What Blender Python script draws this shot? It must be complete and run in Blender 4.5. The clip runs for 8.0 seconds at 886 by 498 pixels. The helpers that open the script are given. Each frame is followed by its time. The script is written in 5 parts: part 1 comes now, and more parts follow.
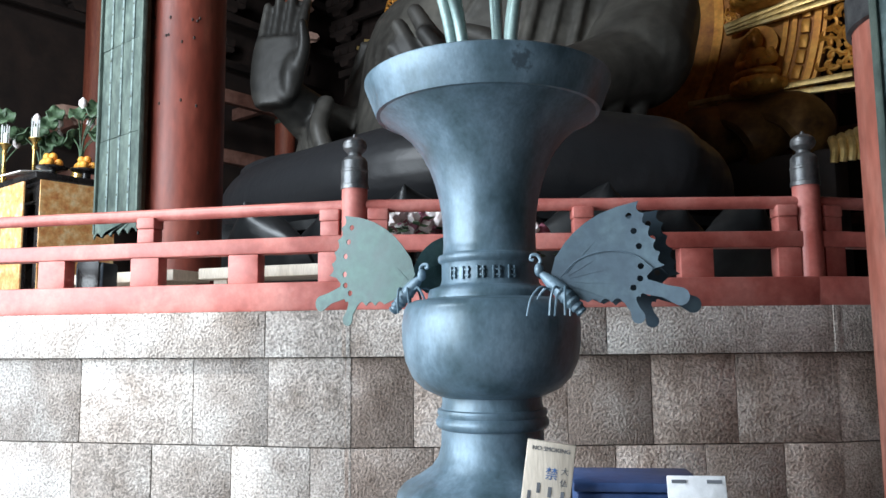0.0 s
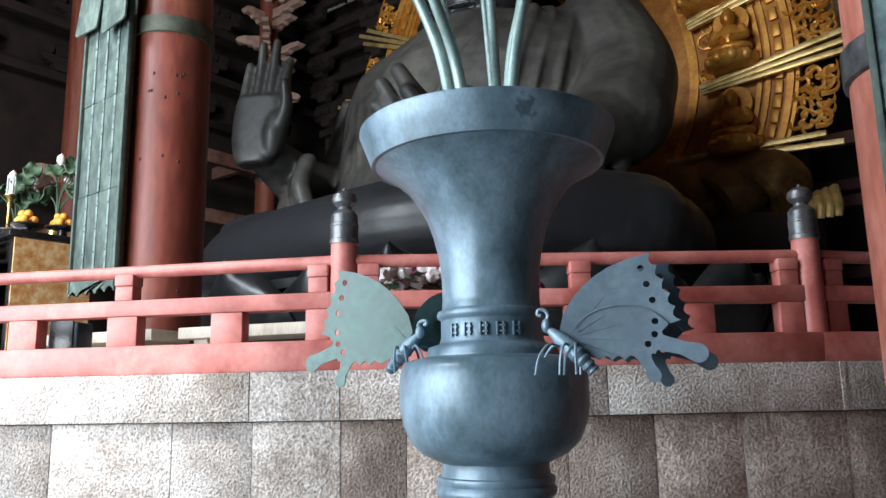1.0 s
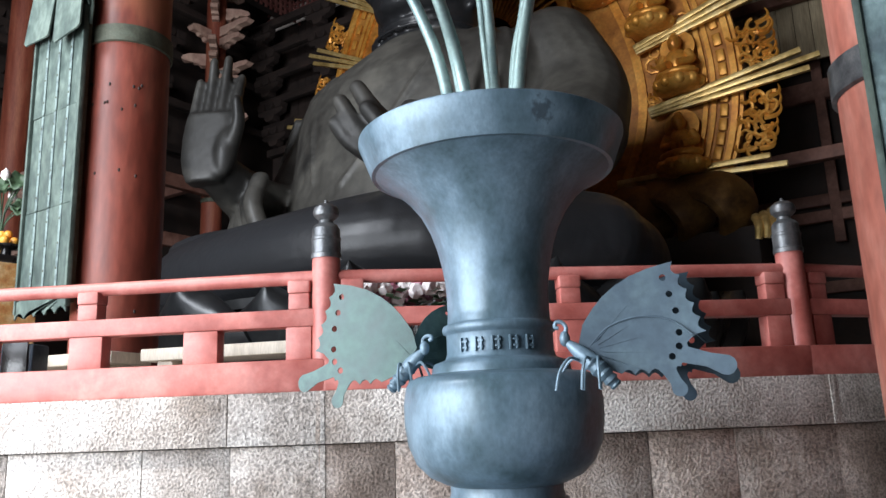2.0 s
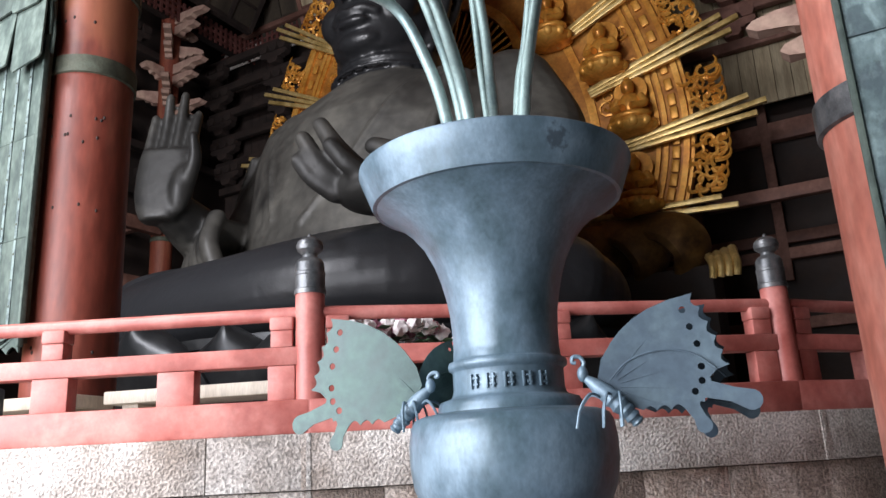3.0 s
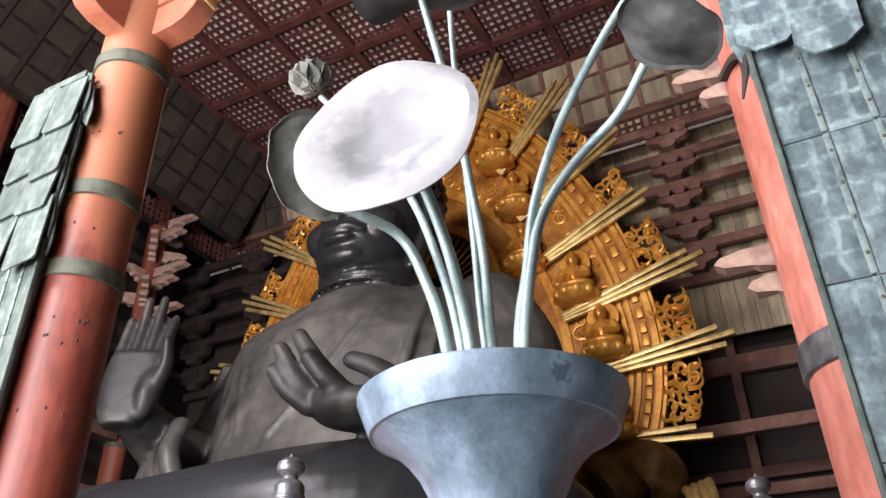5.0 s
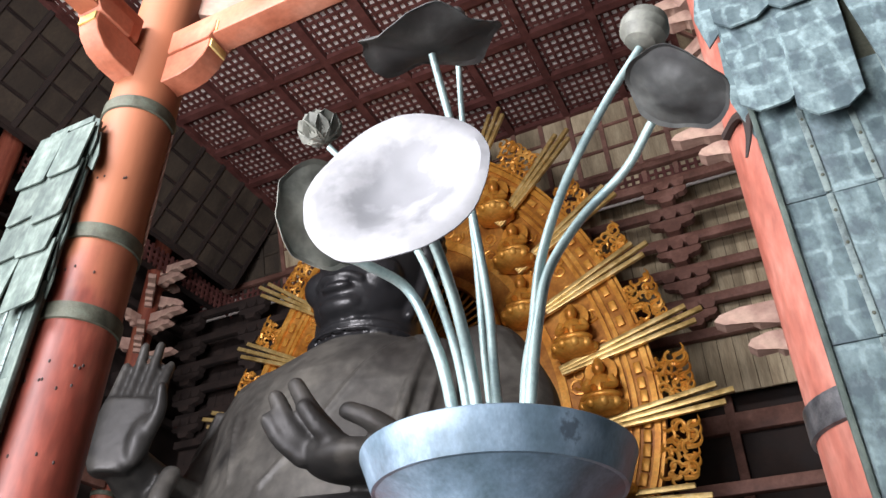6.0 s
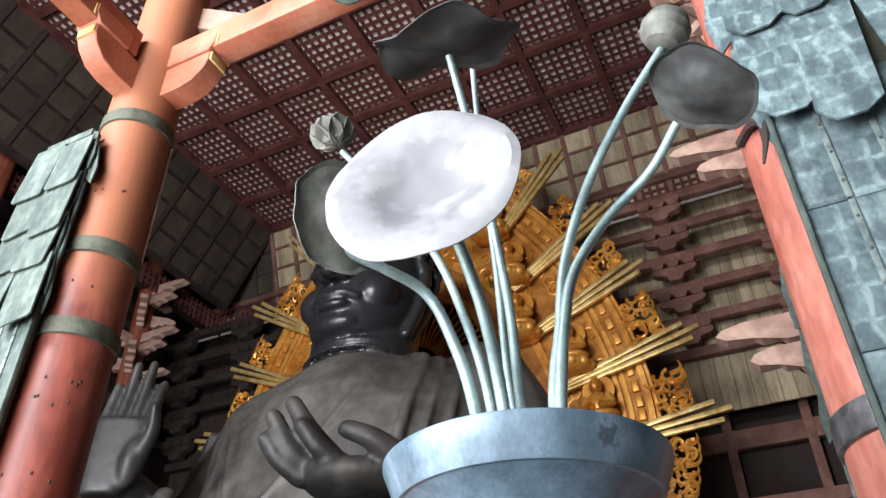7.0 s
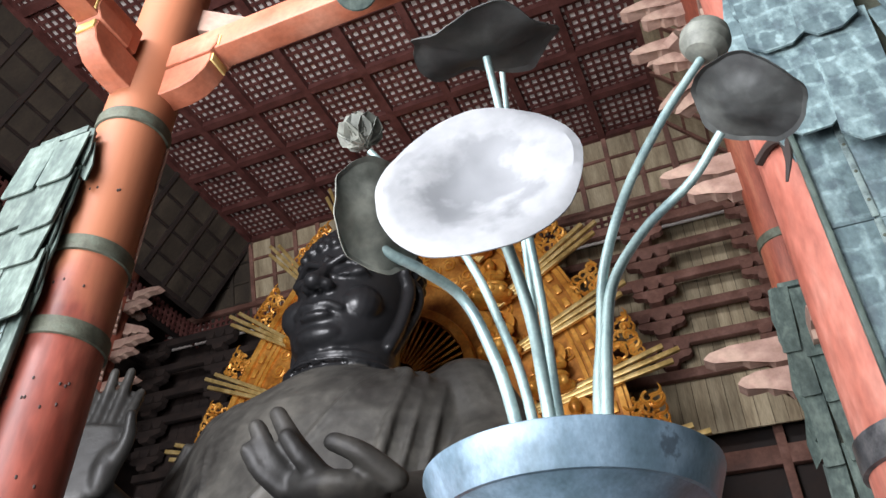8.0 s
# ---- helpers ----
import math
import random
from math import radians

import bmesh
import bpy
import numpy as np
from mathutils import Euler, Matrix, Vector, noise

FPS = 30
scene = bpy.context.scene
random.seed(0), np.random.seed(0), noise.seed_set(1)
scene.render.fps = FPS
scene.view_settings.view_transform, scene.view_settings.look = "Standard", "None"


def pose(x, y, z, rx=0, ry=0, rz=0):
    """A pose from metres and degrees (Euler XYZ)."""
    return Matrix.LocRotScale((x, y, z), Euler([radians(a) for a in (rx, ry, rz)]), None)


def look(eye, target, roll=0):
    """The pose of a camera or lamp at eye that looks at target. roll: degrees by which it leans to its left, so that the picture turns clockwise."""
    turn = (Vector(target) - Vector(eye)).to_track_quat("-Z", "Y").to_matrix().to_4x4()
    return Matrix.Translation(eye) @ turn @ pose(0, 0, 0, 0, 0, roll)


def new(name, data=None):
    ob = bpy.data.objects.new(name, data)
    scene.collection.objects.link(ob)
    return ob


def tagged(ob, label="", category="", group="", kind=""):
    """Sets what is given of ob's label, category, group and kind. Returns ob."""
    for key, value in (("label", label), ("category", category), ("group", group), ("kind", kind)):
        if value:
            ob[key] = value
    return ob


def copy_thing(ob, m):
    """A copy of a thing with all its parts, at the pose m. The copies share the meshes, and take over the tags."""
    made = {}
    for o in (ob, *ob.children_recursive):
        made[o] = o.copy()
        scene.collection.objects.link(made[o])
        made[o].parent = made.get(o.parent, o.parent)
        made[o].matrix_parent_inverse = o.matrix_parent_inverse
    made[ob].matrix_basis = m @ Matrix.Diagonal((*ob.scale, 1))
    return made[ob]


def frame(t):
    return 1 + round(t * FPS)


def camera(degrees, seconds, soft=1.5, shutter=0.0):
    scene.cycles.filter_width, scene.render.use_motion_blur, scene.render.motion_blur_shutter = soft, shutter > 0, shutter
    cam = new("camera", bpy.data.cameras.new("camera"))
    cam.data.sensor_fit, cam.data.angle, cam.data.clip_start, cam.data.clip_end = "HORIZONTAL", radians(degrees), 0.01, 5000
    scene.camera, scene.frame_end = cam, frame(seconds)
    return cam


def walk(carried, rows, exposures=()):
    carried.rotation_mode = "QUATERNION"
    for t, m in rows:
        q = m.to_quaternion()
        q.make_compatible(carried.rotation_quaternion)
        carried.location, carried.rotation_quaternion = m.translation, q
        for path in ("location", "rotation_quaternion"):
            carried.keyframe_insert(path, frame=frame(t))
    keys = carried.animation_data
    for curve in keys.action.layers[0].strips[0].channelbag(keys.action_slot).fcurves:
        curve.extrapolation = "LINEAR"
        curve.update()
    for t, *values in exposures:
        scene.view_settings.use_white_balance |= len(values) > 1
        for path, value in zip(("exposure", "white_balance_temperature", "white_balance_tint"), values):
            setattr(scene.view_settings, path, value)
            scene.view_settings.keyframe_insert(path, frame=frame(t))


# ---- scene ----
cam = camera(60.0, 8.0)
PATH = [
    (0, (0.0, 0.0, 1.45), (-1.258, 1.539, 1.671), -0.6),
    (0.5, (-0.097, 0.051, 1.446), (-1.323, 1.6, 1.76), -0.7),
    (1, (-0.197, 0.086, 1.458), (-1.396, 1.643, 1.829), -1.1),
    (1.5, (-0.357, 0.073, 1.449), (-1.501, 1.667, 1.838), -1.5),
    (3, (-0.817, 0.052, 1.454), (-1.766, 1.734, 1.974), -3.0),
    (3.5, (-0.891, 0.01, 1.469), (-1.79, 1.694, 2.066), -2.5),
    (4, (-0.913, -0.02, 1.483), (-1.75, 1.614, 2.275), -2.1),
    (4.5, (-0.919, -0.037, 1.492), (-1.717, 1.555, 2.403), -1.6),
    (5, (-0.925, -0.042, 1.504), (-1.688, 1.495, 2.531), -1.4),
    (6.5, (-1.049, -0.06, 1.522), (-1.758, 1.409, 2.678), -0.4),
    (7, (-1.176, 0.013, 1.522), (-1.866, 1.473, 2.703), -1.0),
    (7.5, (-1.322, 0.042, 1.524), (-1.984, 1.49, 2.733), -0.7),
    (8, (-1.522, -0.001, 1.527), (-2.14, 1.461, 2.743), -0.5),
]
walk(cam, [(t, look(eye, target, roll)) for t, eye, target, roll in PATH],
     [(0.0, 0.42, 6050, 7), (1.5, 0.52, 6150, 9), (3.0, 0.6, 6450, 16), (3.5, 0.7, 6550, 19), (4.0, 0.95, 6650, 24), (4.5, 1.12, 6850, 25), (5.0, 1.2, 6800, 24), (6.5, 1.15, 6500, 17), (8.0, 1.1, 6450, 15)])

# world, sun, large lights and exposure
world = bpy.data.worlds.new("sky")
scene.world = world
world.use_nodes = True
wn = world.node_tree
sky = wn.nodes.new("ShaderNodeTexSky")
sky.sky_type, sky.sun_disc = "NISHITA", False
sky.sun_elevation, sky.sun_rotation = radians(42), radians(200)
wn.links.new(sky.outputs[0], wn.nodes["Background"].inputs[0])
wn.nodes["Background"].inputs[1].default_value = 0.12


def lamp_area(name, m, sx, sy, watts, colour):
    d = bpy.data.lights.new(name, "AREA")
    d.shape, d.size, d.size_y, d.energy, d.color = "RECTANGLE", sx, sy, watts, colour
    ob = new(name, d)
    ob.matrix_world = m
    return ob


sun_data = bpy.data.lights.new("sun", "SUN")
sun_data.energy, sun_data.angle, sun_data.color = 2.5, radians(0.5), (1.0, 0.95, 0.88)
new("sun", sun_data).matrix_world = look((0, 0, 60), (9, 30, 20))

# daylight that enters by the open front doors and by the window over them
lamp_area("door_daylight", look((-9.2, -5.9, 3.4), (-7.5, 10, 2.6)), 12.8, 6.2, 2350, (0.93, 0.97, 1.0))
lamp_area("window_daylight", look((-10.6, -5.9, 13.5), (-11.5, 10, 15.0)), 6.8, 4.0, 3000, (0.95, 0.98, 1.0))


# ---- materials
def material(name, colours, rough=0.6, metal=0.0, grain=30.0, blotch=3.0, bump=0.15, scale=(1, 1, 1), spread=0.12, stops=(0.32, 0.5, 0.68), per_object=0.0, coat=0.0):
    """Blotches of up to three colours, fine grain, bump and uneven gloss, in metres."""
    m = bpy.data.materials.new(name)
    m.use_nodes = True
    nt = m.node_tree
    N, L = nt.nodes, nt.links
    bsdf = N["Principled BSDF"]
    co = N.new("ShaderNodeTexCoord")
    mp = N.new("ShaderNodeMapping")
    mp.inputs["Scale"].default_value = scale
    if per_object:
        shift, who = N.new("ShaderNodeVectorMath"), N.new("ShaderNodeObjectInfo")
        shift.operation = "MULTIPLY_ADD"
        shift.inputs[1].default_value = (31, 57, 43)
        L.new(who.outputs["Random"], shift.inputs[0])
        L.new(co.outputs["Object"], shift.inputs[2])
        L.new(shift.outputs[0], mp.inputs[0])
    else:
        L.new(co.outputs["Object"], mp.inputs[0])
    big, fine = N.new("ShaderNodeTexNoise"), N.new("ShaderNodeTexNoise")
    big.inputs["Scale"].default_value, big.inputs["Detail"].default_value = blotch, 6
    big.inputs["Roughness"].default_value = 0.62
    fine.inputs["Scale"].default_value, fine.inputs["Detail"].default_value = grain, 4
    for n in (big, fine):
        L.new(mp.outputs[0], n.inputs[0])
    ramp = N.new("ShaderNodeValToRGB")
    els = ramp.color_ramp.elements
    while len(els) < len(colours):
        els.new(0.5)
    for e, c, p in zip(els, colours, stops if len(colours) == 3 else (0.35, 0.65)):
        e.position, e.color = p, (*c, 1)
    L.new(big.outputs["Fac"], ramp.inputs[0])
    info = N.new("ShaderNodeObjectInfo")
    var = N.new("ShaderNodeMath")
    var.operation = "MULTIPLY_ADD"
    var.inputs[1].default_value, var.inputs[2].default_value = per_object, 1.0 - per_object / 2
    L.new(info.outputs["Random"], var.inputs[0])
    gr = N.new("ShaderNodeMapRange")
    gr.inputs[1].default_value, gr.inputs[2].default_value = 0.3, 0.7
    gr.inputs[3].default_value, gr.inputs[4].default_value = 1 - spread, 1 + spread
    L.new(fine.outputs["Fac"], gr.inputs[0])
    mul = N.new("ShaderNodeMath")
    mul.operation = "MULTIPLY"
    L.new(gr.outputs[0], mul.inputs[0])
    L.new(var.outputs[0], mul.inputs[1])
    mix = N.new("ShaderNodeVectorMath")
    mix.operation = "SCALE"
    L.new(ramp.outputs[0], mix.inputs[0])
    L.new(mul.outputs[0], mix.inputs["Scale"])
    L.new(mix.outputs[0], bsdf.inputs["Base Color"])
    rr = N.new("ShaderNodeMapRange")
    rr.inputs[1].default_value, rr.inputs[2].default_value = 0.3, 0.7
    rr.inputs[3].default_value, rr.inputs[4].default_value = max(0.05, rough - 0.12), min(1, rough + 0.12)
    L.new(big.outputs["Fac"], rr.inputs[0])
    L.new(rr.outputs[0], bsdf.inputs["Roughness"])
    bsdf.inputs["Metallic"].default_value = metal
    bsdf.inputs["Coat Weight"].default_value = coat
    bp = N.new("ShaderNodeBump")
    bp.inputs["Strength"].default_value, bp.inputs["Distance"].default_value = bump, 0.02
    L.new(fine.outputs["Fac"], bp.inputs["Height"])
    L.new(bp.outputs[0], bsdf.inputs["Normal"])
    return m


M_VASE = material("patinated_bronze", [(0.058, 0.096, 0.116), (0.106, 0.162, 0.206), (0.188, 0.270, 0.338)], 0.40, 0.20, 55, 4.5, 0.06, (1, 1, 0.6), 0.12, stops=(0.33, 0.5, 0.70))
M_WING = material("verdigris_sheet", [(0.030, 0.060, 0.058), (0.052, 0.094, 0.088), (0.080, 0.135, 0.122)], 0.55, 0.15, 30, 7, 0.05, stops=(0.38, 0.5, 0.62))
M_WINGB = material("blue_grey_sheet", [(0.036, 0.058, 0.082), (0.055, 0.085, 0.112), (0.085, 0.125, 0.150)], 0.75, 0.0, 30, 5, 0.05)
M_STEM = material("verdigris_rod", [(0.16, 0.24, 0.25), (0.26, 0.36, 0.35), (0.33, 0.45, 0.43)], 0.45, 0.35, 50, 4, 0.08)
M_LEAF = material("pale_tarnished_sheet", [(0.185, 0.192, 0.20), (0.22, 0.227, 0.234), (0.25, 0.257, 0.264)], 0.6, 0.03, 18, 3.5, 0.08, spread=0.07)
# Two tones of one tarnished sheet: the dark one has underside shade in its colour.
M_LEAFD = material("shaded_tarnished_sheet", [(0.030, 0.032, 0.032), (0.050, 0.054, 0.052), (0.10, 0.106, 0.098)], 0.62, 0.2, 22, 3.0, 0.08, stops=(0.36, 0.52, 0.72))
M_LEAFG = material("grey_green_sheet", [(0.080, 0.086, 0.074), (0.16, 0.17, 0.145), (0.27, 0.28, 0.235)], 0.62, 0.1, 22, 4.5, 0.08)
M_STONE = material("tooled_granite", [(0.20, 0.165, 0.14), (0.38, 0.34, 0.31), (0.56, 0.53, 0.50)], 0.9, 0, 60, 2.2, 0.9, spread=0.55, per_object=0.45)
M_STONEB = material("brown_stained_granite", [(0.17, 0.125, 0.10), (0.34, 0.275, 0.235), (0.55, 0.49, 0.45)], 0.9, 0, 60, 2.0, 0.9, spread=0.5, per_object=0.5)
M_RED = material("vermilion_paint", [(0.28, 0.065, 0.052), (0.40, 0.12, 0.10), (0.52, 0.21, 0.18)], 0.5, 0, 26, 3, 0.06, (1, 1, 1), 0.08)
M_COL = material("worn_vermilion_timber", [(0.12, 0.024, 0.014), (0.21, 0.052, 0.028), (0.29, 0.10, 0.054)], 0.58, 0, 14, 0.9, 0.3, (3, 3, 0.35), 0.18)
M_COLN = material("red_and_orange_timber", [(0.115, 0.022, 0.013), (0.185, 0.040, 0.024), (0.26, 0.078, 0.046)], 0.55, 0, 9, 1.3, 0.12, (1.6, 1.6, 0.4), 0.22)
# Paler and pinker than the other columns.
M_SALMON = material("salmon_timber", [(0.26, 0.070, 0.045), (0.37, 0.122, 0.085), (0.46, 0.20, 0.15)], 0.68, 0, 10, 1.6, 0.12, (1.8, 1.8, 0.6), 0.18)
M_ORANGE = material("orange_red_timber", [(0.28, 0.078, 0.038), (0.38, 0.122, 0.064), (0.44, 0.185, 0.113)], 0.6, 0, 14, 1.0, 0.2, (1, 1, 1), 0.12)
M_YELLOW = material("ochre_paint", [(0.55, 0.38, 0.10), (0.68, 0.52, 0.22)], 0.6, 0, 14, 2)
M_IRON = material("grey_bronze_cap", [(0.07, 0.075, 0.08), (0.13, 0.135, 0.14), (0.20, 0.20, 0.20)], 0.4, 0.6, 60, 8, 0.08)
M_BAND = material("oxidised_band", [(0.045, 0.05, 0.035), (0.08, 0.085, 0.06), (0.10, 0.12, 0.09)], 0.65, 0.3, 40, 7, 0.2)
M_COPPER = material("verdigris_plate", [(0.036, 0.056, 0.049), (0.066, 0.093, 0.080), (0.115, 0.150, 0.128)], 0.72, 0.06, 16, 4.0, 0.15, (1, 1, 0.5), 0.16, stops=(0.36, 0.5, 0.66), per_object=0.3)
M_PLATE = material("patched_verdigris", [(0.082, 0.118, 0.130), (0.140, 0.205, 0.210), (0.215, 0.30, 0.305)], 0.72, 0.04, 26, 6.0, 0.2, (1.2, 1, 0.8), 0.18, stops=(0.41, 0.50, 0.62), per_object=0.25)
M_BATTEN = material("verdigris_batten", [(0.085, 0.115, 0.115), (0.15, 0.20, 0.195), (0.19, 0.25, 0.235)], 0.65, 0.08, 30, 8.0, 0.1, stops=(0.40, 0.48, 0.6))
M_BUDDHA = material("blackened_bronze", [(0.032, 0.030, 0.027), (0.058, 0.055, 0.048), (0.100, 0.094, 0.080)], 0.56, 0.10, 3.5, 0.55, 0.30, spread=0.22)
M_PETAL = material("dark_petal_bronze", [(0.012, 0.013, 0.015), (0.028, 0.030, 0.032), (0.05, 0.05, 0.05)], 0.38, 0.4, 6, 0.9, 0.1)
M_GOLD = material("gilded_wood", [(0.40, 0.135, 0.018), (0.66, 0.30, 0.048), (0.80, 0.43, 0.10)], 0.42, 0.45, 9, 1.0, 0.25, spread=0.16)
# Orange gilding made darker; the statue's shade on the board is in its colour.
M_GOLDO = material("shaded_orange_gilding", [(0.24, 0.080, 0.012), (0.42, 0.165, 0.026), (0.56, 0.27, 0.055)], 0.48, 0.35, 9, 1.0, 0.25, spread=0.18)
# Darker, browner gilding for the carved leaves under the halo.
M_GOLDD = material("dark_brown_gilding", [(0.06, 0.03, 0.012), (0.14, 0.07, 0.02), (0.24, 0.13, 0.04)], 0.5, 0.5, 9, 1.2, 0.3)
M_GOLDL = material("pale_gilded_rod", [(0.45, 0.30, 0.10), (0.68, 0.48, 0.18), (0.80, 0.62, 0.30)], 0.4, 0.6, 9, 2.0, 0.2)
M_LATT = material("dark_red_lattice", [(0.055, 0.016, 0.013), (0.092, 0.027, 0.022), (0.13, 0.045, 0.037)], 0.7, 0, 10, 1.5)
M_PALE = material("pale_ceiling_board", [(0.54, 0.48, 0.44), (0.62, 0.57, 0.53), (0.68, 0.63, 0.59)], 0.8, 0, 8, 1.0)
M_WOOD = material("aged_grey_wood", [(0.20, 0.15, 0.09), (0.34, 0.275, 0.175), (0.46, 0.385, 0.26)], 0.8, 0, 10, 0.7, 0.2, (3, 1, 0.3), 0.18, per_object=0.45)
# Darker copy of the aged boards; the west side's dimness is in its colour.
M_WOODD = material("shaded_board", [(0.020, 0.014, 0.009), (0.037, 0.027, 0.018), (0.06, 0.045, 0.03)], 0.85, 0, 10, 0.7, 0.2, (1, 1, 0.4), 0.15, per_object=0.3)
M_BRACKET = material("faded_red_bracket", [(0.105, 0.045, 0.032), (0.17, 0.078, 0.056), (0.25, 0.13, 0.10)], 0.75, 0, 8, 1.2, 0.15, per_object=0.3)
M_NOSE = material("pink_bracket_end", [(0.26, 0.15, 0.11), (0.38, 0.235, 0.185), (0.50, 0.34, 0.26)], 0.75, 0, 8, 1.5, 0.15)
# Near-black: deep shade put into the timber colour, and small dark pieces.
M_DARK = material("dark_and_shaded_timber", [(0.012, 0.007, 0.006), (0.022, 0.013, 0.010), (0.036, 0.021, 0.016)], 0.8, 0, 6, 0.8)
M_PLASTER = material("dark_plaster", [(0.035, 0.03, 0.026), (0.06, 0.053, 0.045), (0.10, 0.088, 0.075)], 0.9, 0, 10, 0.6)
M_FLOOR = material("stone_paving", [(0.14, 0.13, 0.12), (0.20, 0.19, 0.18), (0.27, 0.26, 0.24)], 0.75, 0, 12, 0.8)



def patchwork(m, w, h, colour):
    """Rows of darker worn patches between pale strips, in the x z plane."""
    N, L = m.node_tree.nodes, m.node_tree.links
    co, xyz, flat, rag, add, brick, mix = (N.new("ShaderNode" + k) for k in ("TexCoord", "SeparateXYZ", "CombineXYZ", "TexNoise", "VectorMath", "TexBrick", "Mix"))
    L.new(co.outputs["Object"], xyz.inputs[0])
    L.new(xyz.outputs["X"], flat.inputs["X"])
    L.new(xyz.outputs["Z"], flat.inputs["Y"])
    rag.inputs["Scale"].default_value, rag.inputs["Detail"].default_value = 5, 5
    L.new(co.outputs["Object"], rag.inputs[0])
    add.operation = "MULTIPLY_ADD"
    add.inputs[1].default_value = (0.16, 0.16, 0)
    L.new(rag.outputs["Color"], add.inputs[0])
    L.new(flat.outputs[0], add.inputs[2])
    L.new(add.outputs[0], brick.inputs["Vector"])
    for key, v in (("Scale", 1.0), ("Mortar Size", 0.030), ("Mortar Smooth", 0.7), ("Brick Width", w), ("Row Height", h), ("Bias", 0.0)):
        brick.inputs[key].default_value = v
    brick.offset = 0.0
    brick.inputs["Color1"].default_value = (0.75, 0.75, 0.75, 1)
    brick.inputs["Color2"].default_value = (0.25, 0.25, 0.25, 1)
    brick.inputs["Mortar"].default_value = (0, 0, 0, 1)
    mix.data_type = "RGBA"
    bsdf = N["Principled BSDF"]
    L.new(brick.outputs["Color"], mix.inputs[0])
    L.new(bsdf.inputs["Base Color"].links[0].from_socket, mix.inputs[6])
    mix.inputs[7].default_value = (*colour, 1)
    L.new(mix.outputs[2], bsdf.inputs["Base Color"])


def stain_or_shade(m, place, size, colour):
    """A ragged dark patch on a material at one place: real stain or painted shade."""
    N, L = m.node_tree.nodes, m.node_tree.links
    co, near, rag, sum_, edge = (N.new("ShaderNode" + k) for k in ("TexCoord", "VectorMath", "TexNoise", "Math", "MapRange"))
    near.operation = "DISTANCE"
    near.inputs[1].default_value = place
    rag.inputs["Scale"].default_value, rag.inputs["Detail"].default_value = 1.6 / size, 8
    L.new(co.outputs["Object"], near.inputs[0])
    L.new(co.outputs["Object"], rag.inputs[0])
    sum_.operation = "MULTIPLY_ADD"
    sum_.inputs[1].default_value = size * 3.0
    L.new(rag.outputs["Fac"], sum_.inputs[0])
    L.new(near.outputs["Value"], sum_.inputs[2])
    edge.inputs[1].default_value, edge.inputs[2].default_value, edge.inputs[3].default_value, edge.inputs[4].default_value = size * 2.2, size * 2.65, 0.75, 0.0
    L.new(sum_.outputs[0], edge.inputs[0])
    mix = N.new("ShaderNodeMix")
    mix.data_type = "RGBA"
    bsdf = N["Principled BSDF"]
    L.new(edge.outputs[0], mix.inputs["Factor"])
    L.new(bsdf.inputs["Base Color"].links[0].from_socket, mix.inputs["A"])
    mix.inputs["B"].default_value = (*colour, 1)
    L.new(mix.outputs["Result"], bsdf.inputs["Base Color"])


def recolour_past(m, height, ragged, colour, gloss, above=False):
    """Past a ragged height the material takes another colour and gloss."""
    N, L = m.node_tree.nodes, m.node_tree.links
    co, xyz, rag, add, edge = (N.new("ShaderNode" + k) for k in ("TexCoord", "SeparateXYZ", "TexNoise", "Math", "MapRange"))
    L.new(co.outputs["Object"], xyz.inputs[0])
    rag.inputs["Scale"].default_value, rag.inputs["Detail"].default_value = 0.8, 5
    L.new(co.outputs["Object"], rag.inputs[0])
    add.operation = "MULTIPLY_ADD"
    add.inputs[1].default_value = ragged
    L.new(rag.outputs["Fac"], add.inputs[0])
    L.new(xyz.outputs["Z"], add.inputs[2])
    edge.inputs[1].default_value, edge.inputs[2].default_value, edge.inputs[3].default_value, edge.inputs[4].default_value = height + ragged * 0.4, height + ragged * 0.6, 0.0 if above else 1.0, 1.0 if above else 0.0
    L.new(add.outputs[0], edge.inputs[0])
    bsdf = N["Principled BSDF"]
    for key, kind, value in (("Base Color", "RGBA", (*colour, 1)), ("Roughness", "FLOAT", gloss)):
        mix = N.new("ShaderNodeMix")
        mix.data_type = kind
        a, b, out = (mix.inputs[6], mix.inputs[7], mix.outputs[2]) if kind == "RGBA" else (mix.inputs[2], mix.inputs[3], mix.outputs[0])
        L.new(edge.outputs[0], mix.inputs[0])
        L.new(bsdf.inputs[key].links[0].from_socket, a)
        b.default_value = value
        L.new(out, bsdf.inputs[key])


patchwork(M_PLATE, 0.155, 0.23, (0.045, 0.075, 0.085))
# The near column turns from red to orange above a ragged height.
recolour_past(M_COLN, 6.6, 2.6, (0.30, 0.105, 0.048), 0.62, True)
for n in M_BUDDHA.node_tree.nodes:
    if n.bl_idname == "ShaderNodeBump":
        n.inputs["Distance"].default_value = 0.05
# The statue is blacker and glossier below the lap's height and above the neck.
recolour_past(M_BUDDHA, 5.7, 1.6, (0.024, 0.025, 0.028), 0.40)
recolour_past(M_BUDDHA, 11.45, 0.3, (0.016, 0.0165, 0.018), 0.36, True)
# Shade on both hands, put into the bronze as dark patches.
stain_or_shade(M_BUDDHA, (-8.5, 10.5, 6.4), 1.25, (0.012, 0.012, 0.012))
stain_or_shade(M_BUDDHA, (-15.4, 12.2, 8.6), 2.0, (0.008, 0.008, 0.008))
# Greyer patch in the middle of the pale leaf's dish.
stain_or_shade(M_LEAF, (-2.28, 2.21, 3.64), 0.25, (0.125, 0.132, 0.14))
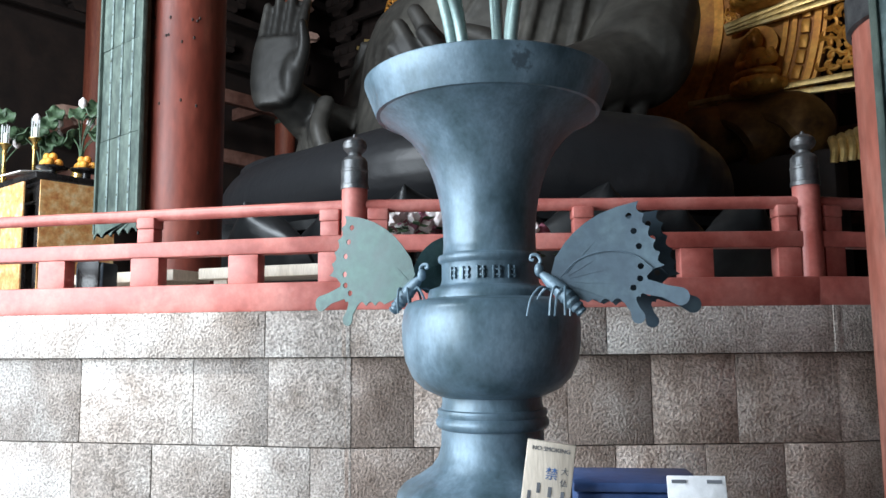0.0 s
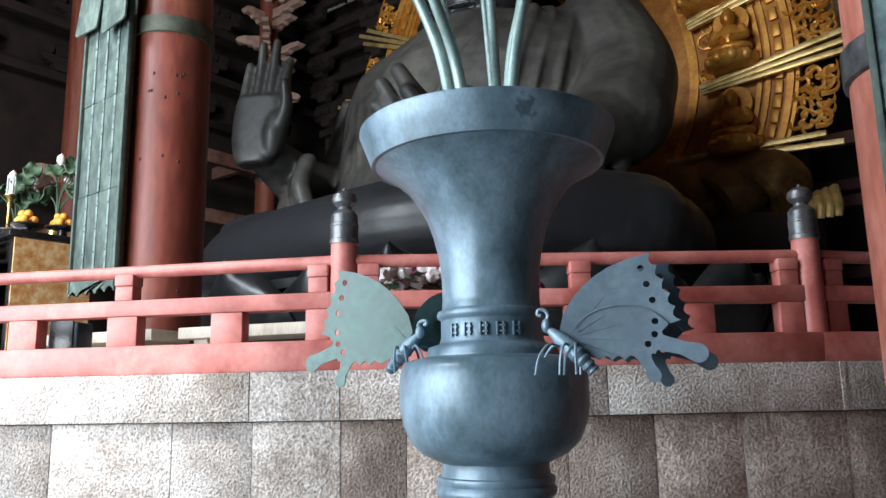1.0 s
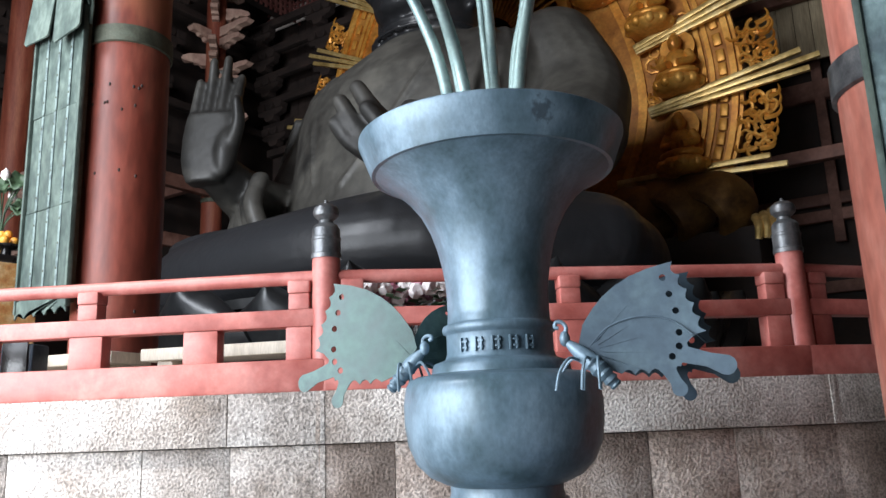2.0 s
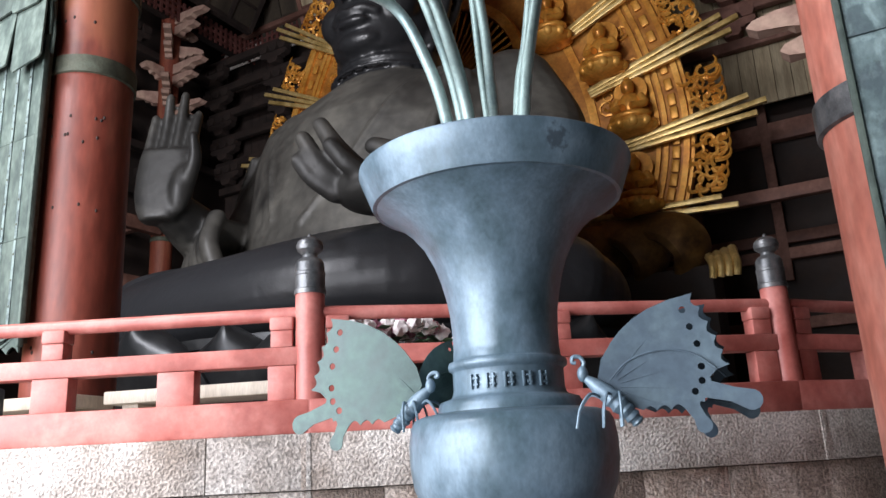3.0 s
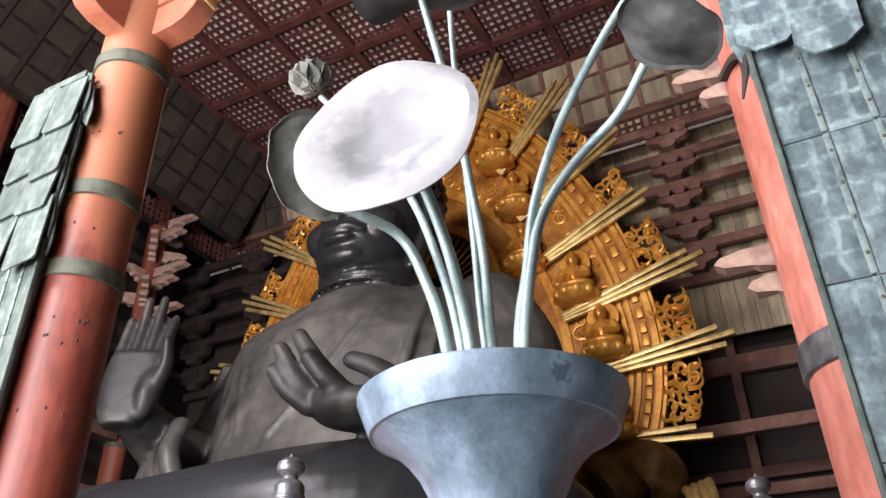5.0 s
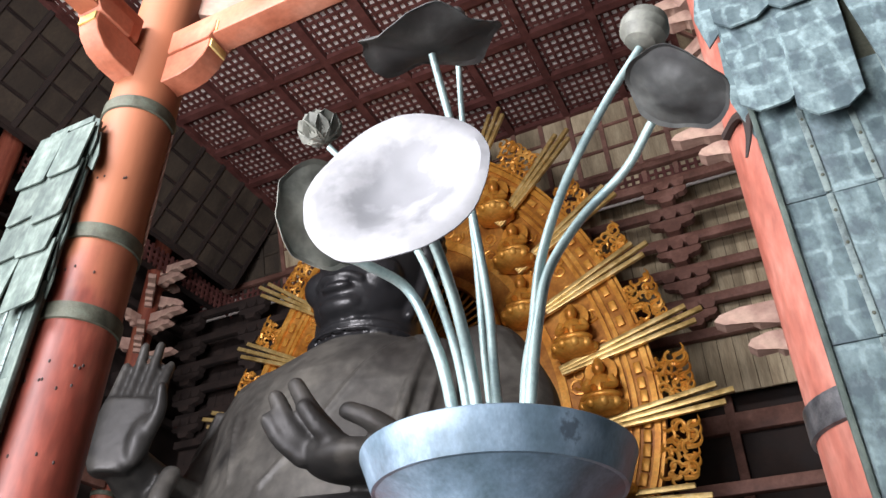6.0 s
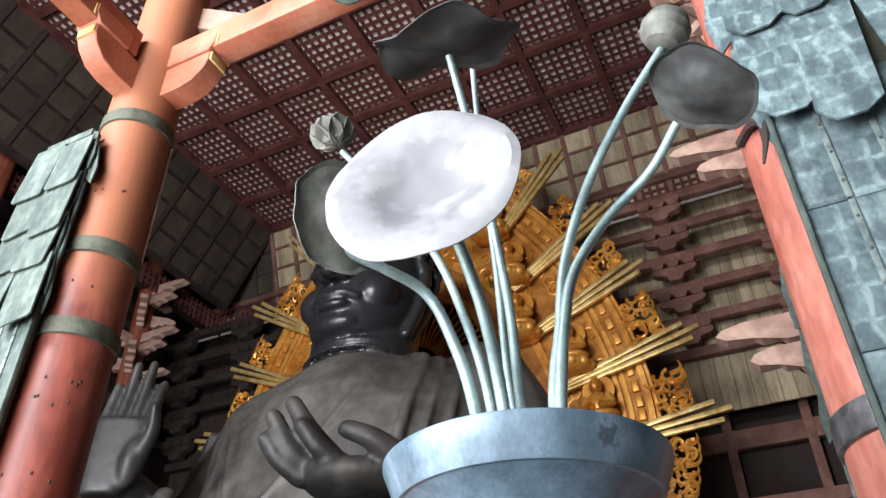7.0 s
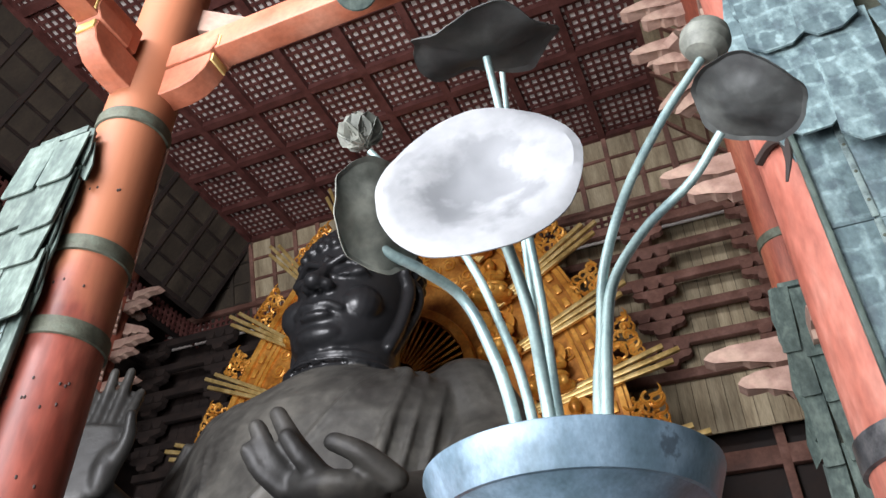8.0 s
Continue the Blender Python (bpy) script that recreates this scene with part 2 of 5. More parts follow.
# A real small stain on the vase rim.
stain_or_shade(M_VASE, (-1.80, 2.76, 2.66), 0.045, (0.045, 0.062, 0.08))

# ---- mesh helpers
def finish(name, bm, mat, smooth=28.0):
    me = bpy.data.meshes.new(name)
    bmesh.ops.recalc_face_normals(bm, faces=bm.faces)
    bm.to_mesh(me)
    bm.free()
    me.materials.append(mat)
    if smooth:
        me.shade_smooth()
        me.set_sharp_from_angle(angle=radians(smooth))
    return me


def part(name, bm, mat, parent, label="", smooth=28.0):
    ob = new(name, finish(name, bm, mat, smooth) if isinstance(bm, bmesh.types.BMesh) else bm)
    ob.parent = parent
    ob.matrix_parent_inverse = world_of(parent).inverted()
    return tagged(ob, label)


def world_of(ob):
    m = ob.matrix_basis.copy()
    while ob.parent:
        m = ob.parent.matrix_basis @ ob.matrix_parent_inverse @ m
        ob = ob.parent
    return m


def thing(name, label, category, place=(0, 0, 0), group="", kind=""):
    ob = new(name)
    ob.empty_display_size = 0.2
    ob.matrix_basis = Matrix.Translation(place)
    return tagged(ob, label, category, group, kind)


def solid(name, bm, mat, label, category, group="", kind="", smooth=28.0):
    return tagged(new(name, finish(name, bm, mat, smooth)), label, category, group, kind)


def box(bm, m, sx, sy, sz, bevel=0.0):
    """A box centred on the pose m."""
    vs = [bm.verts.new(m @ Vector((x * sx / 2, y * sy / 2, z * sz / 2))) for x in (-1, 1) for y in (-1, 1) for z in (-1, 1)]
    fs = [bm.faces.new([vs[i] for i in q]) for q in ((0, 1, 3, 2), (4, 6, 7, 5), (0, 4, 5, 1), (2, 3, 7, 6), (0, 2, 6, 4), (1, 5, 7, 3))]
    if bevel:
        bmesh.ops.bevel(bm, geom=list({e for f in fs for e in f.edges}), offset=bevel, segments=2, affect="EDGES", profile=0.5)
    return bm


def at(x, y, z, rz=0.0, rx=0.0, ry=0.0):
    return pose(x, y, z, rx, ry, rz)


def lathe(bm, profile, m=Matrix(), n=48, caps=True):
    rings = []
    for r, z in profile:
        rings.append([bm.verts.new(m @ Vector((r * math.cos(2 * math.pi * k / n), r * math.sin(2 * math.pi * k / n), z))) for k in range(n)])
    for a, b in zip(rings, rings[1:]):
        for k in range(n):
            bm.faces.new((a[k], a[(k + 1) % n], b[(k + 1) % n], b[k]))
    if caps:
        bm.faces.new(rings[0][::-1])
        bm.faces.new(rings[-1])
    return bm


def smooth_path(points, per=8):
    """Catmull-Rom through the points."""
    p = [Vector(q) for q in points]
    p = [2 * p[0] - p[1], *p, 2 * p[-1] - p[-2]]
    out = []
    for a, b, c, d in zip(p, p[1:], p[2:], p[3:]):
        for k in range(per):
            t = k / per
            out.append(0.5 * (2 * b + (c - a) * t + (2 * a - 5 * b + 4 * c - d) * t * t + (3 * b - a - 3 * c + d) * t ** 3))
    return out + [p[-2]]


def tube(bm, pts, radius, n=8, squash=1.0, m=Matrix()):
    """A rod along the points; radius: a number or a function of 0..1."""
    rf = radius if callable(radius) else (lambda s: radius)
    pts = [Vector(p) for p in pts]
    rings, side = [], None
    for i, p in enumerate(pts):
        d = (pts[min(i + 1, len(pts) - 1)] - pts[max(i - 1, 0)]).normalized()
        if side is None:
            side = d.orthogonal().normalized()
        side = (side - d * side.dot(d)).normalized()
        up = d.cross(side)
        r = rf(i / max(1, len(pts) - 1))
        rings.append([bm.verts.new(m @ (p + r * (math.cos(2 * math.pi * k / n) * side + squash * math.sin(2 * math.pi * k / n) * up))) for k in range(n)])
    for a, b in zip(rings, rings[1:]):
        for k in range(n):
            bm.faces.new((a[k], a[(k + 1) % n], b[(k + 1) % n], b[k]))
    bm.faces.new(rings[0][::-1])
    bm.faces.new(rings[-1])
    return bm


def ball(bm, c, r, m=Matrix(), seg=16, rings=10):
    """An ellipsoid with half axes r."""
    r = (r, r, r) if isinstance(r, (int, float)) else r
    mm = m @ Matrix.Translation(c) @ Matrix.Diagonal((*r, 1))
    bmesh.ops.create_uvsphere(bm, u_segments=seg, v_segments=rings, radius=1, matrix=mm)
    return bm


def plate(bm, outline, thick, m=Matrix(), bend=None):
    """A sheet of that thickness from an outline in x, y, bent by a function of x and y."""
    f = bend or (lambda x, y: 0.0)
    lo = [bm.verts.new(m @ Vector((x, y, f(x, y)))) for x, y in outline]
    hi = [bm.verts.new(m @ Vector((x, y, f(x, y) + thick))) for x, y in outline]
    k = len(outline)
    geo = [bm.faces.new(lo[::-1]), bm.faces.new(hi)]
    for i in range(k):
        bm.faces.new((lo[i], lo[(i + 1) % k], hi[(i + 1) % k], hi[i]))
    bmesh.ops.triangulate(bm, faces=geo)
    return bm


def BM():
    return bmesh.new()


# ---- the hall
HX = -13.6                     # the hall's axis, through the great statue
CX, CY = -12.0, 15.96          # centre of the round platform
SIDES, RAD = 28, 14.58
STEP = 2 * math.pi / SIDES
A0 = math.atan2(3.81 - CY, -3.93 - CX)   # a railing post

solid("floor", box(BM(), at(-12, 10, -0.1), 64, 46, 0.2), M_FLOOR, "worn grey stone floor of the hall", "floor", kind="structure")
solid("ground", box(BM(), at(-12, 0, -0.35), 600, 600, 0.2), M_FLOOR, "pale ground outside the hall", "ground", kind="structure")
solid("wall_north", box(BM(), at(-12, 32.2, 16.6), 64, 0.4, 33.2), M_DARK, "near-black timber back wall", "wall", kind="structure")
solid("wall_west", box(BM(), at(-44.2, 12.8, 16.6), 0.4, 38.8, 33.2), M_DARK, "side wall of near-black timber, dimness put into its colour", "wall", kind="structure")
solid("wall_east", box(BM(), at(20.2, 12.8, 16.6), 0.4, 38.8, 33.2), M_DARK, "side wall of near-black timber, dimness put into its colour", "wall", kind="structure")
ws = BM()
for x0, x1, z0, z1 in ((-44, -16, 0, 33.2), (-2, 20, 0, 33.2), (-16, -2, 6.6, 11.2), (-16, -2, 15.8, 33.2), (-16, -14, 11.2, 15.8), (-7.2, -2, 11.2, 15.8)):
    box(ws, at((x0 + x1) / 2, -6.2, (z0 + z1) / 2), x1 - x0, 0.4, z1 - z0)
solid("wall_south", ws, M_PLASTER, "front wall with open doors and a window over them", "wall", kind="structure")
solid("roof", box(BM(), at(-12, 10.5, 33.2), 66, 46, 0.3), M_DARK, "dark boards over the coffered ceiling", "roof", kind="structure")


def facet(k):
    """The pose of the middle of platform side k: x along it, y inwards."""
    a = A0 + (k + 0.5) * STEP
    r = RAD * math.cos(STEP / 2)
    return at(CX + r * math.cos(a), CY + r * math.sin(a), 0, math.degrees(a) + 90)


def corner(k, out=0.0):
    a = A0 + k * STEP
    r = RAD + out
    return Vector((CX + r * math.cos(a), CY + r * math.sin(a), 0))


LEN = 2 * RAD * math.sin(STEP / 2)
ZTOP = 1.62
core = BM()
ring = [core.verts.new(corner(k, 0.06)) for k in range(SIDES)]
top = [core.verts.new(corner(k, 0.06) + Vector((0, 0, ZTOP - 0.01))) for k in range(SIDES)]
core.faces.new(top)
for k in range(SIDES):
    core.faces.new((ring[k], ring[(k + 1) % SIDES], top[(k + 1) % SIDES], top[k]))
platform = solid("platform", core, M_STONE, "round stone platform faced with tooled granite blocks", "platform", kind="structure")
platform.matrix_basis = Matrix()
platform_parts = []


# ---- columns
def column(x, y, z0=0.0, z1=28.3, r=0.5, bands=(6.95, 8.4, 10.75), paint=M_COL, hoop=M_BAND):
    c = thing("column", "round vermilion timber column with dark metal hoops", "column", (x, y, z0), "hall columns")
    part("shaft", lathe(BM(), [(r, z0), (r, (z0 + z1) / 2), (r * 0.97, z1)], at(x, y, 0), 40, False), paint, c)
    for z in bands:
        part("hoop", lathe(BM(), [(r + 0.004, z - 0.11), (r + 0.03, z - 0.10), (r + 0.03, z + 0.10), (r + 0.004, z + 0.11)], at(x, y, 0), 40, False), hoop, c, "oxidised dark metal hoop")
    return c


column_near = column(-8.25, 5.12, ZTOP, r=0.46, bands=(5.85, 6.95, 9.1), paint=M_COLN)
column_right = column(-0.45, 5.2, 0, r=0.48, bands=(3.34,), paint=M_SALMON, hoop=M_IRON)
column(0.05, 14.0, 0, r=0.48, bands=(9.4, 11.0))
column(-28.8, 14.0, 0, bands=(8.0,))
column(-29.7, 24.0, 0, bands=(12.0,))


# ---- railing round the platform
def railing_post():
    p = thing("railing_post", "round vermilion railing post with a grey bronze onion cap", "railing post", group="railing posts")
    part("shaft", lathe(BM(), [(0.098, 0), (0.095, 0.4), (0.092, 0.885)], n=28), M_RED, p)
    part("cap", lathe(BM(), [(0.101, 0.87), (0.101, 0.9), (0.096, 0.905), (0.096, 0.99), (0.099, 0.995), (0.099, 1.01), (0.094, 1.015), (0.092, 1.075), (0.075, 1.1), (0.05, 1.115), (0.047, 1.135),
                             (0.062, 1.145), (0.082, 1.165), (0.088, 1.19), (0.080, 1.22), (0.05, 1.245), (0.018, 1.255), (0.010, 1.275), (0.001, 1.28)], n=28), M_IRON, p, "grey bronze onion-shaped cap")
    return p


def railing():
    """One straight run between two posts; x along it, y inwards."""
    r = thing("railing", "weathered vermilion timber railing with three rails", "railing", group="railing runs")
    half = LEN / 2
    part("base_beam", box(BM(), at(0, 0, 0.107), LEN + 0.02, 0.2, 0.206, 0.012), M_RED, r)
    part("middle_rail", box(BM(), at(0, 0, 0.48), LEN - 0.12, 0.13, 0.115, 0.01), M_RED, r)
    tr = BM()
    tube(tr, [(-half + 0.05, 0, 0.752), (0, 0, 0.75), (half - 0.05, 0, 0.752)], 0.046, 16)
    part("top_rail", tr, M_RED, r)
    for s in (-half + 0.17, -0.8, 0.0, 0.8, half - 0.17):
        part("strut", box(BM(), at(s, 0.0, 0.316), 0.235 if abs(s) < half - 0.3 else 0.17, 0.12, 0.212, 0.006), M_RED, r)
    for s in (-half + 0.17, 0.0, half - 0.17):
        w = 0.15
        b = box(BM(), at(s, 0, 0.59), w * 0.92, 0.12, 0.105, 0.006)
        b2 = box(BM(), at(s, 0, 0.685), w, 0.14, 0.085, 0.014)
        part("bracket", b, M_RED, r)
        part("bearing_block", b2, M_RED, r)
    return r


proto = railing()
proto.matrix_basis = at(0, 0, ZTOP) @ facet(0)
post0 = railing_post()
post0.matrix_basis = at(0, 0, ZTOP) @ Matrix.Translation(corner(0))
for k in (-5, -4, -3, -2, -1, 1, 2, 3):
    copy_thing(proto, at(0, 0, ZTOP) @ facet(k))
    copy_thing(post0, at(0, 0, ZTOP) @ Matrix.Translation(corner(k)))

# ---- the vase with bronze butterflies and lotus
VX, VY = -2.27, 3.15
vase = thing("vase", "tall blue-green patinated bronze temple vase with flared rim", "vase", (VX, VY, 0))
VM = at(VX, VY, 0)
for nm, prof in (
    ("plinth", [(0.66, 0.0), (0.66, 0.14), (0.62, 0.18), (0.62, 0.26), (0.625, 0.3237)]),
    ("foot", [(0.625, 0.3237), (0.5925, 0.4443), (0.561, 0.4845), (0.519, 0.5348), (0.4871, 0.6152), (0.471, 0.6855), (0.4449, 0.7157), (0.3722, 0.7558), (0.3048, 0.8011), (0.2704, 0.8513), (0.2547, 0.9066), (0.2523, 0.987), (0.2698, 0.9951), (0.28, 1.012), (0.2799, 1.029), (0.2695, 1.045), (0.2654, 1.049), (0.2736, 1.066), (0.2694, 1.082), (0.2539, 1.087), (0.2476, 1.118), (0.2496, 1.144)]),
    ("belly", [(0.2496, 1.144), (0.269, 1.15), (0.3387, 1.183), (0.3947, 1.238), (0.43, 1.319), (0.4447, 1.409), (0.447, 1.499), (0.4363, 1.57), (0.4197, 1.602), (0.3819, 1.617), (0.331, 1.624)]),
    ("collar", [(0.331, 1.624), (0.3177, 1.628), (0.3135, 1.652), (0.3032, 1.673), (0.2665, 1.685), (0.2563, 1.689), (0.2492, 1.7), (0.244, 1.721), (0.2437, 1.796), (0.2467, 1.803), (0.2599, 1.811), (0.2628, 1.827), (0.2577, 1.841), (0.2455, 1.846)]),
    ("neck", [(0.2455, 1.846), (0.2373, 1.853), (0.2341, 1.901), (0.2348, 1.972), (0.2406, 2.052), (0.2543, 2.133), (0.2741, 2.213), (0.3019, 2.293), (0.3467, 2.379), (0.4064, 2.454), (0.4762, 2.514), (0.536, 2.55), (0.5539, 2.561)]),
    ("rim", [(0.5539, 2.561), (0.5729, 2.562), (0.5807, 2.58), (0.6061, 2.645), (0.6333, 2.715), (0.6331, 2.731), (0.623, 2.738), (0.5991, 2.731), (0.565, 2.655), (0.5207, 2.575), (0.441, 2.525), (0.3315, 2.394), (0.252, 2.213), (0.2125, 1.992), (0.001012, 1.972)]),
):
    part(nm, lathe(BM(), prof, VM, 96, False), M_VASE, vase, smooth=50)
# raised writing round the collar, as plain bars
for k in range(5):
    a = radians(-100 + k * 17.5)
    for j, (dx, dz, w, h) in enumerate(((-0.012, 0, 0.010, 0.062), (0.012, 0.012, 0.028, 0.009), (0.012, -0.014, 0.026, 0.009), (0.016, 0, 0.009, 0.058))):
        m = VM @ at(0.250 * math.cos(a), 0.250 * math.sin(a), 1.745, math.degrees(a) + 90) @ at(dx, 0, dz)
        part("raised_bar", box(BM(), m, w, 0.014, h, 0.002), M_VASE, vase)


def sheet(outline, holes, thick, m, bend):
    """A cut-out sheet with round holes."""
    bm = bmesh.new()
    edges = []
    outline = [p for p, q in zip(outline, outline[1:] + outline[:1]) if math.dist(p, q) > 0.002]
    for loop in (outline, *[[(x + r * math.cos(a * math.pi / 6), y + r * math.sin(a * math.pi / 6)) for a in range(12)] for x, y, r in holes]):
        vs = [bm.verts.new((x, y, 0)) for x, y in loop]
        edges += [bm.edges.new((vs[i], vs[(i + 1) % len(vs)])) for i in range(len(vs))]
    bmesh.ops.triangle_fill(bm, edges=edges, use_beauty=True)
    bmesh.ops.subdivide_edges(bm, edges=[e for e in bm.edges if not e.is_boundary and e.calc_length() > 0.06], cuts=2)
    bmesh.ops.triangulate(bm, faces=bm.faces)
    got = bmesh.ops.extrude_face_region(bm, geom=bm.faces[:])
    for v in got["geom"]:
        if isinstance(v, bmesh.types.BMVert):
            v.co.z += thick
    for v in bm.verts:
        v.co.z += bend(v.co.x, v.co.y)
    bmesh.ops.transform(bm, matrix=m, verts=bm.verts)
    return bm


def scallop(a, b, n, depth):
    """Points from a to b with n bites taken out."""
    a, b = Vector((*a, 0)), Vector((*b, 0))
    side = Vector((-(b - a).y, (b - a).x, 0)).normalized()
    out = []
    for i in range(n):
        for s in (0.0, 0.25, 0.5, 0.75):
            p = a.lerp(b, (i + s) / n) + side * depth * math.sin(math.pi * s)
            out.append((p.x, p.y))
    return out


def lobe(root_a, root_b, tip, r):
    """A rounded tail from two roots out to a round tip."""
    t = Vector(tip)
    d = (t - (Vector(root_a) + Vector(root_b)) / 2).normalized()
    s = Vector((-d.y, d.x))
    pts = [root_a]
    mid = (Vector(root_a) + Vector(root_b)) / 2 * 0.45 + t * 0.55
    side = 1 if (Vector(root_a) - mid).dot(s) > 0 else -1
    pts.append(tuple(mid + s * side * r * 0.72))
    for k in range(7):
        a = math.pi * (k / 6 - 0.5)
        pts.append(tuple(t + d * r * math.cos(a) - s * side * r * math.sin(a)))
    pts.append(tuple(mid - s * side * r * 0.72))
    return pts


def butterfly(place, azimuth, size, mat, label, far, head):
    """A bronze butterfly; u runs outwards from the vase, v up. far: shift, lean, swing, turn and size of the far wing."""
    b = thing("butterfly", label, "ornament", place, "bronze butterflies")
    arc = [(0.0, 0.0), (-0.035, 0.055), (-0.015, 0.13), (0.03, 0.195), (0.07, 0.24), (0.125, 0.285), (0.19, 0.322), (0.27, 0.35), (0.37, 0.37)]
    rim = scallop((0.37, 0.37), (0.44, 0.19), 3, -0.022) + scallop((0.44, 0.19), (0.475, 0.075), 2, -0.022)
    tails = [(0.475, 0.075), (0.425, 0.06), (0.395, 0.03)] + lobe((0.40, 0.015), (0.385, -0.035), (0.535, -0.065), 0.040)
    tails += scallop((0.385, -0.05), (0.345, -0.075), 2, -0.010) + lobe((0.345, -0.075), (0.30, -0.085), (0.352, -0.150), 0.031)
    tails += scallop((0.29, -0.085), (0.13, -0.085), 3, -0.020) + [(0.13, -0.08), (0.05, -0.05)]
    outline = [(x * size, y * size) for x, y in arc + rim + tails]
    holes = [(x * size, y * size, 0.014 * size) for x, y in ((0.325, 0.305), (0.345, 0.235), (0.365, 0.165), (0.37, 0.075), (0.365, 0.02), (0.335, -0.02))]
    base = at(*place, azimuth) @ pose(0, 0, 0, 90)
    for side, m in ((1, base @ pose(0.0, 0.01, 0.0)), (-1, base @ pose(far[0], 0.01, far[1], 0, far[2], far[3]) @ Matrix.Scale(far[4], 4))):
        wing = part("wing", sheet(outline, holes, 0.006, m, lambda x, y: side * 0.25 * (x - 0.15) ** 2), mat, b, "cut and pierced verdigris sheet wing")
        vein = BM()
        tube(vein, smooth_path([(0.0, 0.03 * size, 0.008), (0.09 * size, 0.115 * size, 0.006), (0.22 * size, 0.150 * size, 0.010), (0.34 * size, 0.128 * size, 0.018), (0.42 * size, 0.065 * size, 0.03)], 6), 0.0045, 6, 1, m)
        part("vein", vein, mat, wing)
        for k in range(5):
            rib, a = BM(), radians(-22 + 17 * k)
            tube(rib, [(r * size * math.cos(a), 0.02 + r * size * math.sin(a), 0.006 + side * 0.25 * (r * size * math.cos(a) - 0.15) ** 2) for r in (0.05, 0.12, 0.19, 0.25)], lambda q: 0.003 - 0.002 * q, 5, 1, m)
            part("vein", rib, mat, wing)
    hx, hy = head
    body = BM()
    tube(body, smooth_path([(0.105, -0.115, 0.02), (0.06, -0.065, 0.025), (0.0, -0.005, 0.02), (hx * 0.55, hy * 0.30, 0.015), (hx, hy * 0.55, 0.01)], 8), lambda q: 0.010 + 0.026 * math.sin(math.pi * min(1, q * 0.85 + 0.15)) + 0.0035 * math.sin(60 * q) * (q < 0.5), 14, 1, base)
    part("body", body, M_VASE, b)
    part("head", ball(BM(), (hx, hy * 0.62, 0.01), (0.022, 0.033, 0.022), base, 14, 8), M_VASE, b)
    curl = BM()
    tube(curl, smooth_path([(hx, hy * 0.75, 0.01), (hx + 0.008, hy * 0.95, 0.01), (hx - 0.008, hy * 1.12, 0.01), (hx - 0.032, hy * 1.12, 0.01), (hx - 0.036, hy * 0.98, 0.01), (hx - 0.022, hy * 0.95, 0.01)], 6), 0.0085, 8, 1, base)
    part("feeler", curl, M_VASE, b)
    for q in (-1, 1):
        for u, reach in ((-0.03, -0.10), (0.01, -0.04), (0.04, 0.0)):
            leg = BM()
            tube(leg, smooth_path([(u, -0.01, 0.02 + 0.01 * q), (u + reach * 0.4, 0.0, 0.03 + 0.05 * q), (u + reach * 0.8, -0.05, 0.03 + 0.065 * q), (u + reach, -0.125, 0.03 + 0.06 * q)], 5), 0.006, 6, 1, base)
            part("leg", leg, M_VASE, b)
    return b


butterfly((-2.615, 2.913, 1.684), 192, 1.08, M_WING, "green patinated bronze butterfly perched on the vase shoulder", (-0.03, 0.06, -122, -14, 0.66), (-0.075, 0.105))
butterfly((-1.776, 2.997, 1.652), 20, 0.97, M_WINGB, "blue-grey patinated bronze butterfly perched on the vase shoulder", (0.06, -0.09, 10, -3, 1.0), (-0.09, 0.135))


def leaf_mesh(centre, normal, up, rx, ry, cup, wave, seed, thick=0.006, ragged=1.0):
    """A dished, wavy round lotus leaf."""
    rnd = random.Random(seed)
    n = Vector(normal).normalized()
    u = Vector(up)
    u = (u - n * u.dot(n)).normalized()
    w = n.cross(u)
    ph = [rnd.uniform(0, 6.28) for _ in range(4)]
    bm = bmesh.new()
    K, R = 64, 12
    rows = []
    for i in range(R + 1):
        s = i / R
        row = []
        for k in range(K):
            a = 2 * math.pi * k / K
            e = 1 + ragged * (0.035 * math.sin(5 * a + ph[0]) + 0.025 * math.sin(9 * a + ph[1]) + 0.010 * math.sin(17 * a + ph[3]))
            h = cup * (0.35 * s * s + 0.55 * (1 - math.exp(-((s / 0.5) ** 4)))) + wave * s ** 3 * math.sin(4 * a + ph[2]) - 0.018 * (s > 0.97)
            h += 0.004 * noise.noise(Vector((math.cos(a) * s * 4, math.sin(a) * s * 4, seed)))
            row.append(bm.verts.new(Vector(centre) + u * rx * s * e * math.cos(a) + w * ry * s * e * math.sin(a) + n * h))
        rows.append(row)
    for a, b in zip(rows, rows[1:]):
        for k in range(K):
            bm.faces.new((a[k], a[(k + 1) % K], b[(k + 1) % K], b[k]))
    bmesh.ops.remove_doubles(bm, verts=rows[0], dist=0.0005)
    got = bmesh.ops.extrude_face_region(bm, geom=bm.faces[:])
    for v in got["geom"]:
        if isinstance(v, bmesh.types.BMVert):
            v.co += n * thick
    return bm


def lotus(name, label, path, r, place=(VX, VY, 1.98)):
    t = thing(name, label, "lotus", place, "bronze lotus stems")
    bm = BM()
    tube(bm, smooth_path(path, 10), lambda s: r * (1.5 - 0.35 * s), 16)
    part("stem", bm, M_STEM, t)
    return t


def root(k):
    return (VX + 0.1 * math.cos(k), VY + 0.1 * math.sin(k), 2.0)


l1 = lotus("lotus_leaf", "bronze lotus stem with a large pale upturned leaf", [root(-1.2), (-2.292, 2.974, 2.948), (-2.272, 2.757, 3.294), (-2.305, 2.565, 3.60), (-2.32, 2.40, 3.71), (-2.30, 2.26, 3.665)], 0.021)
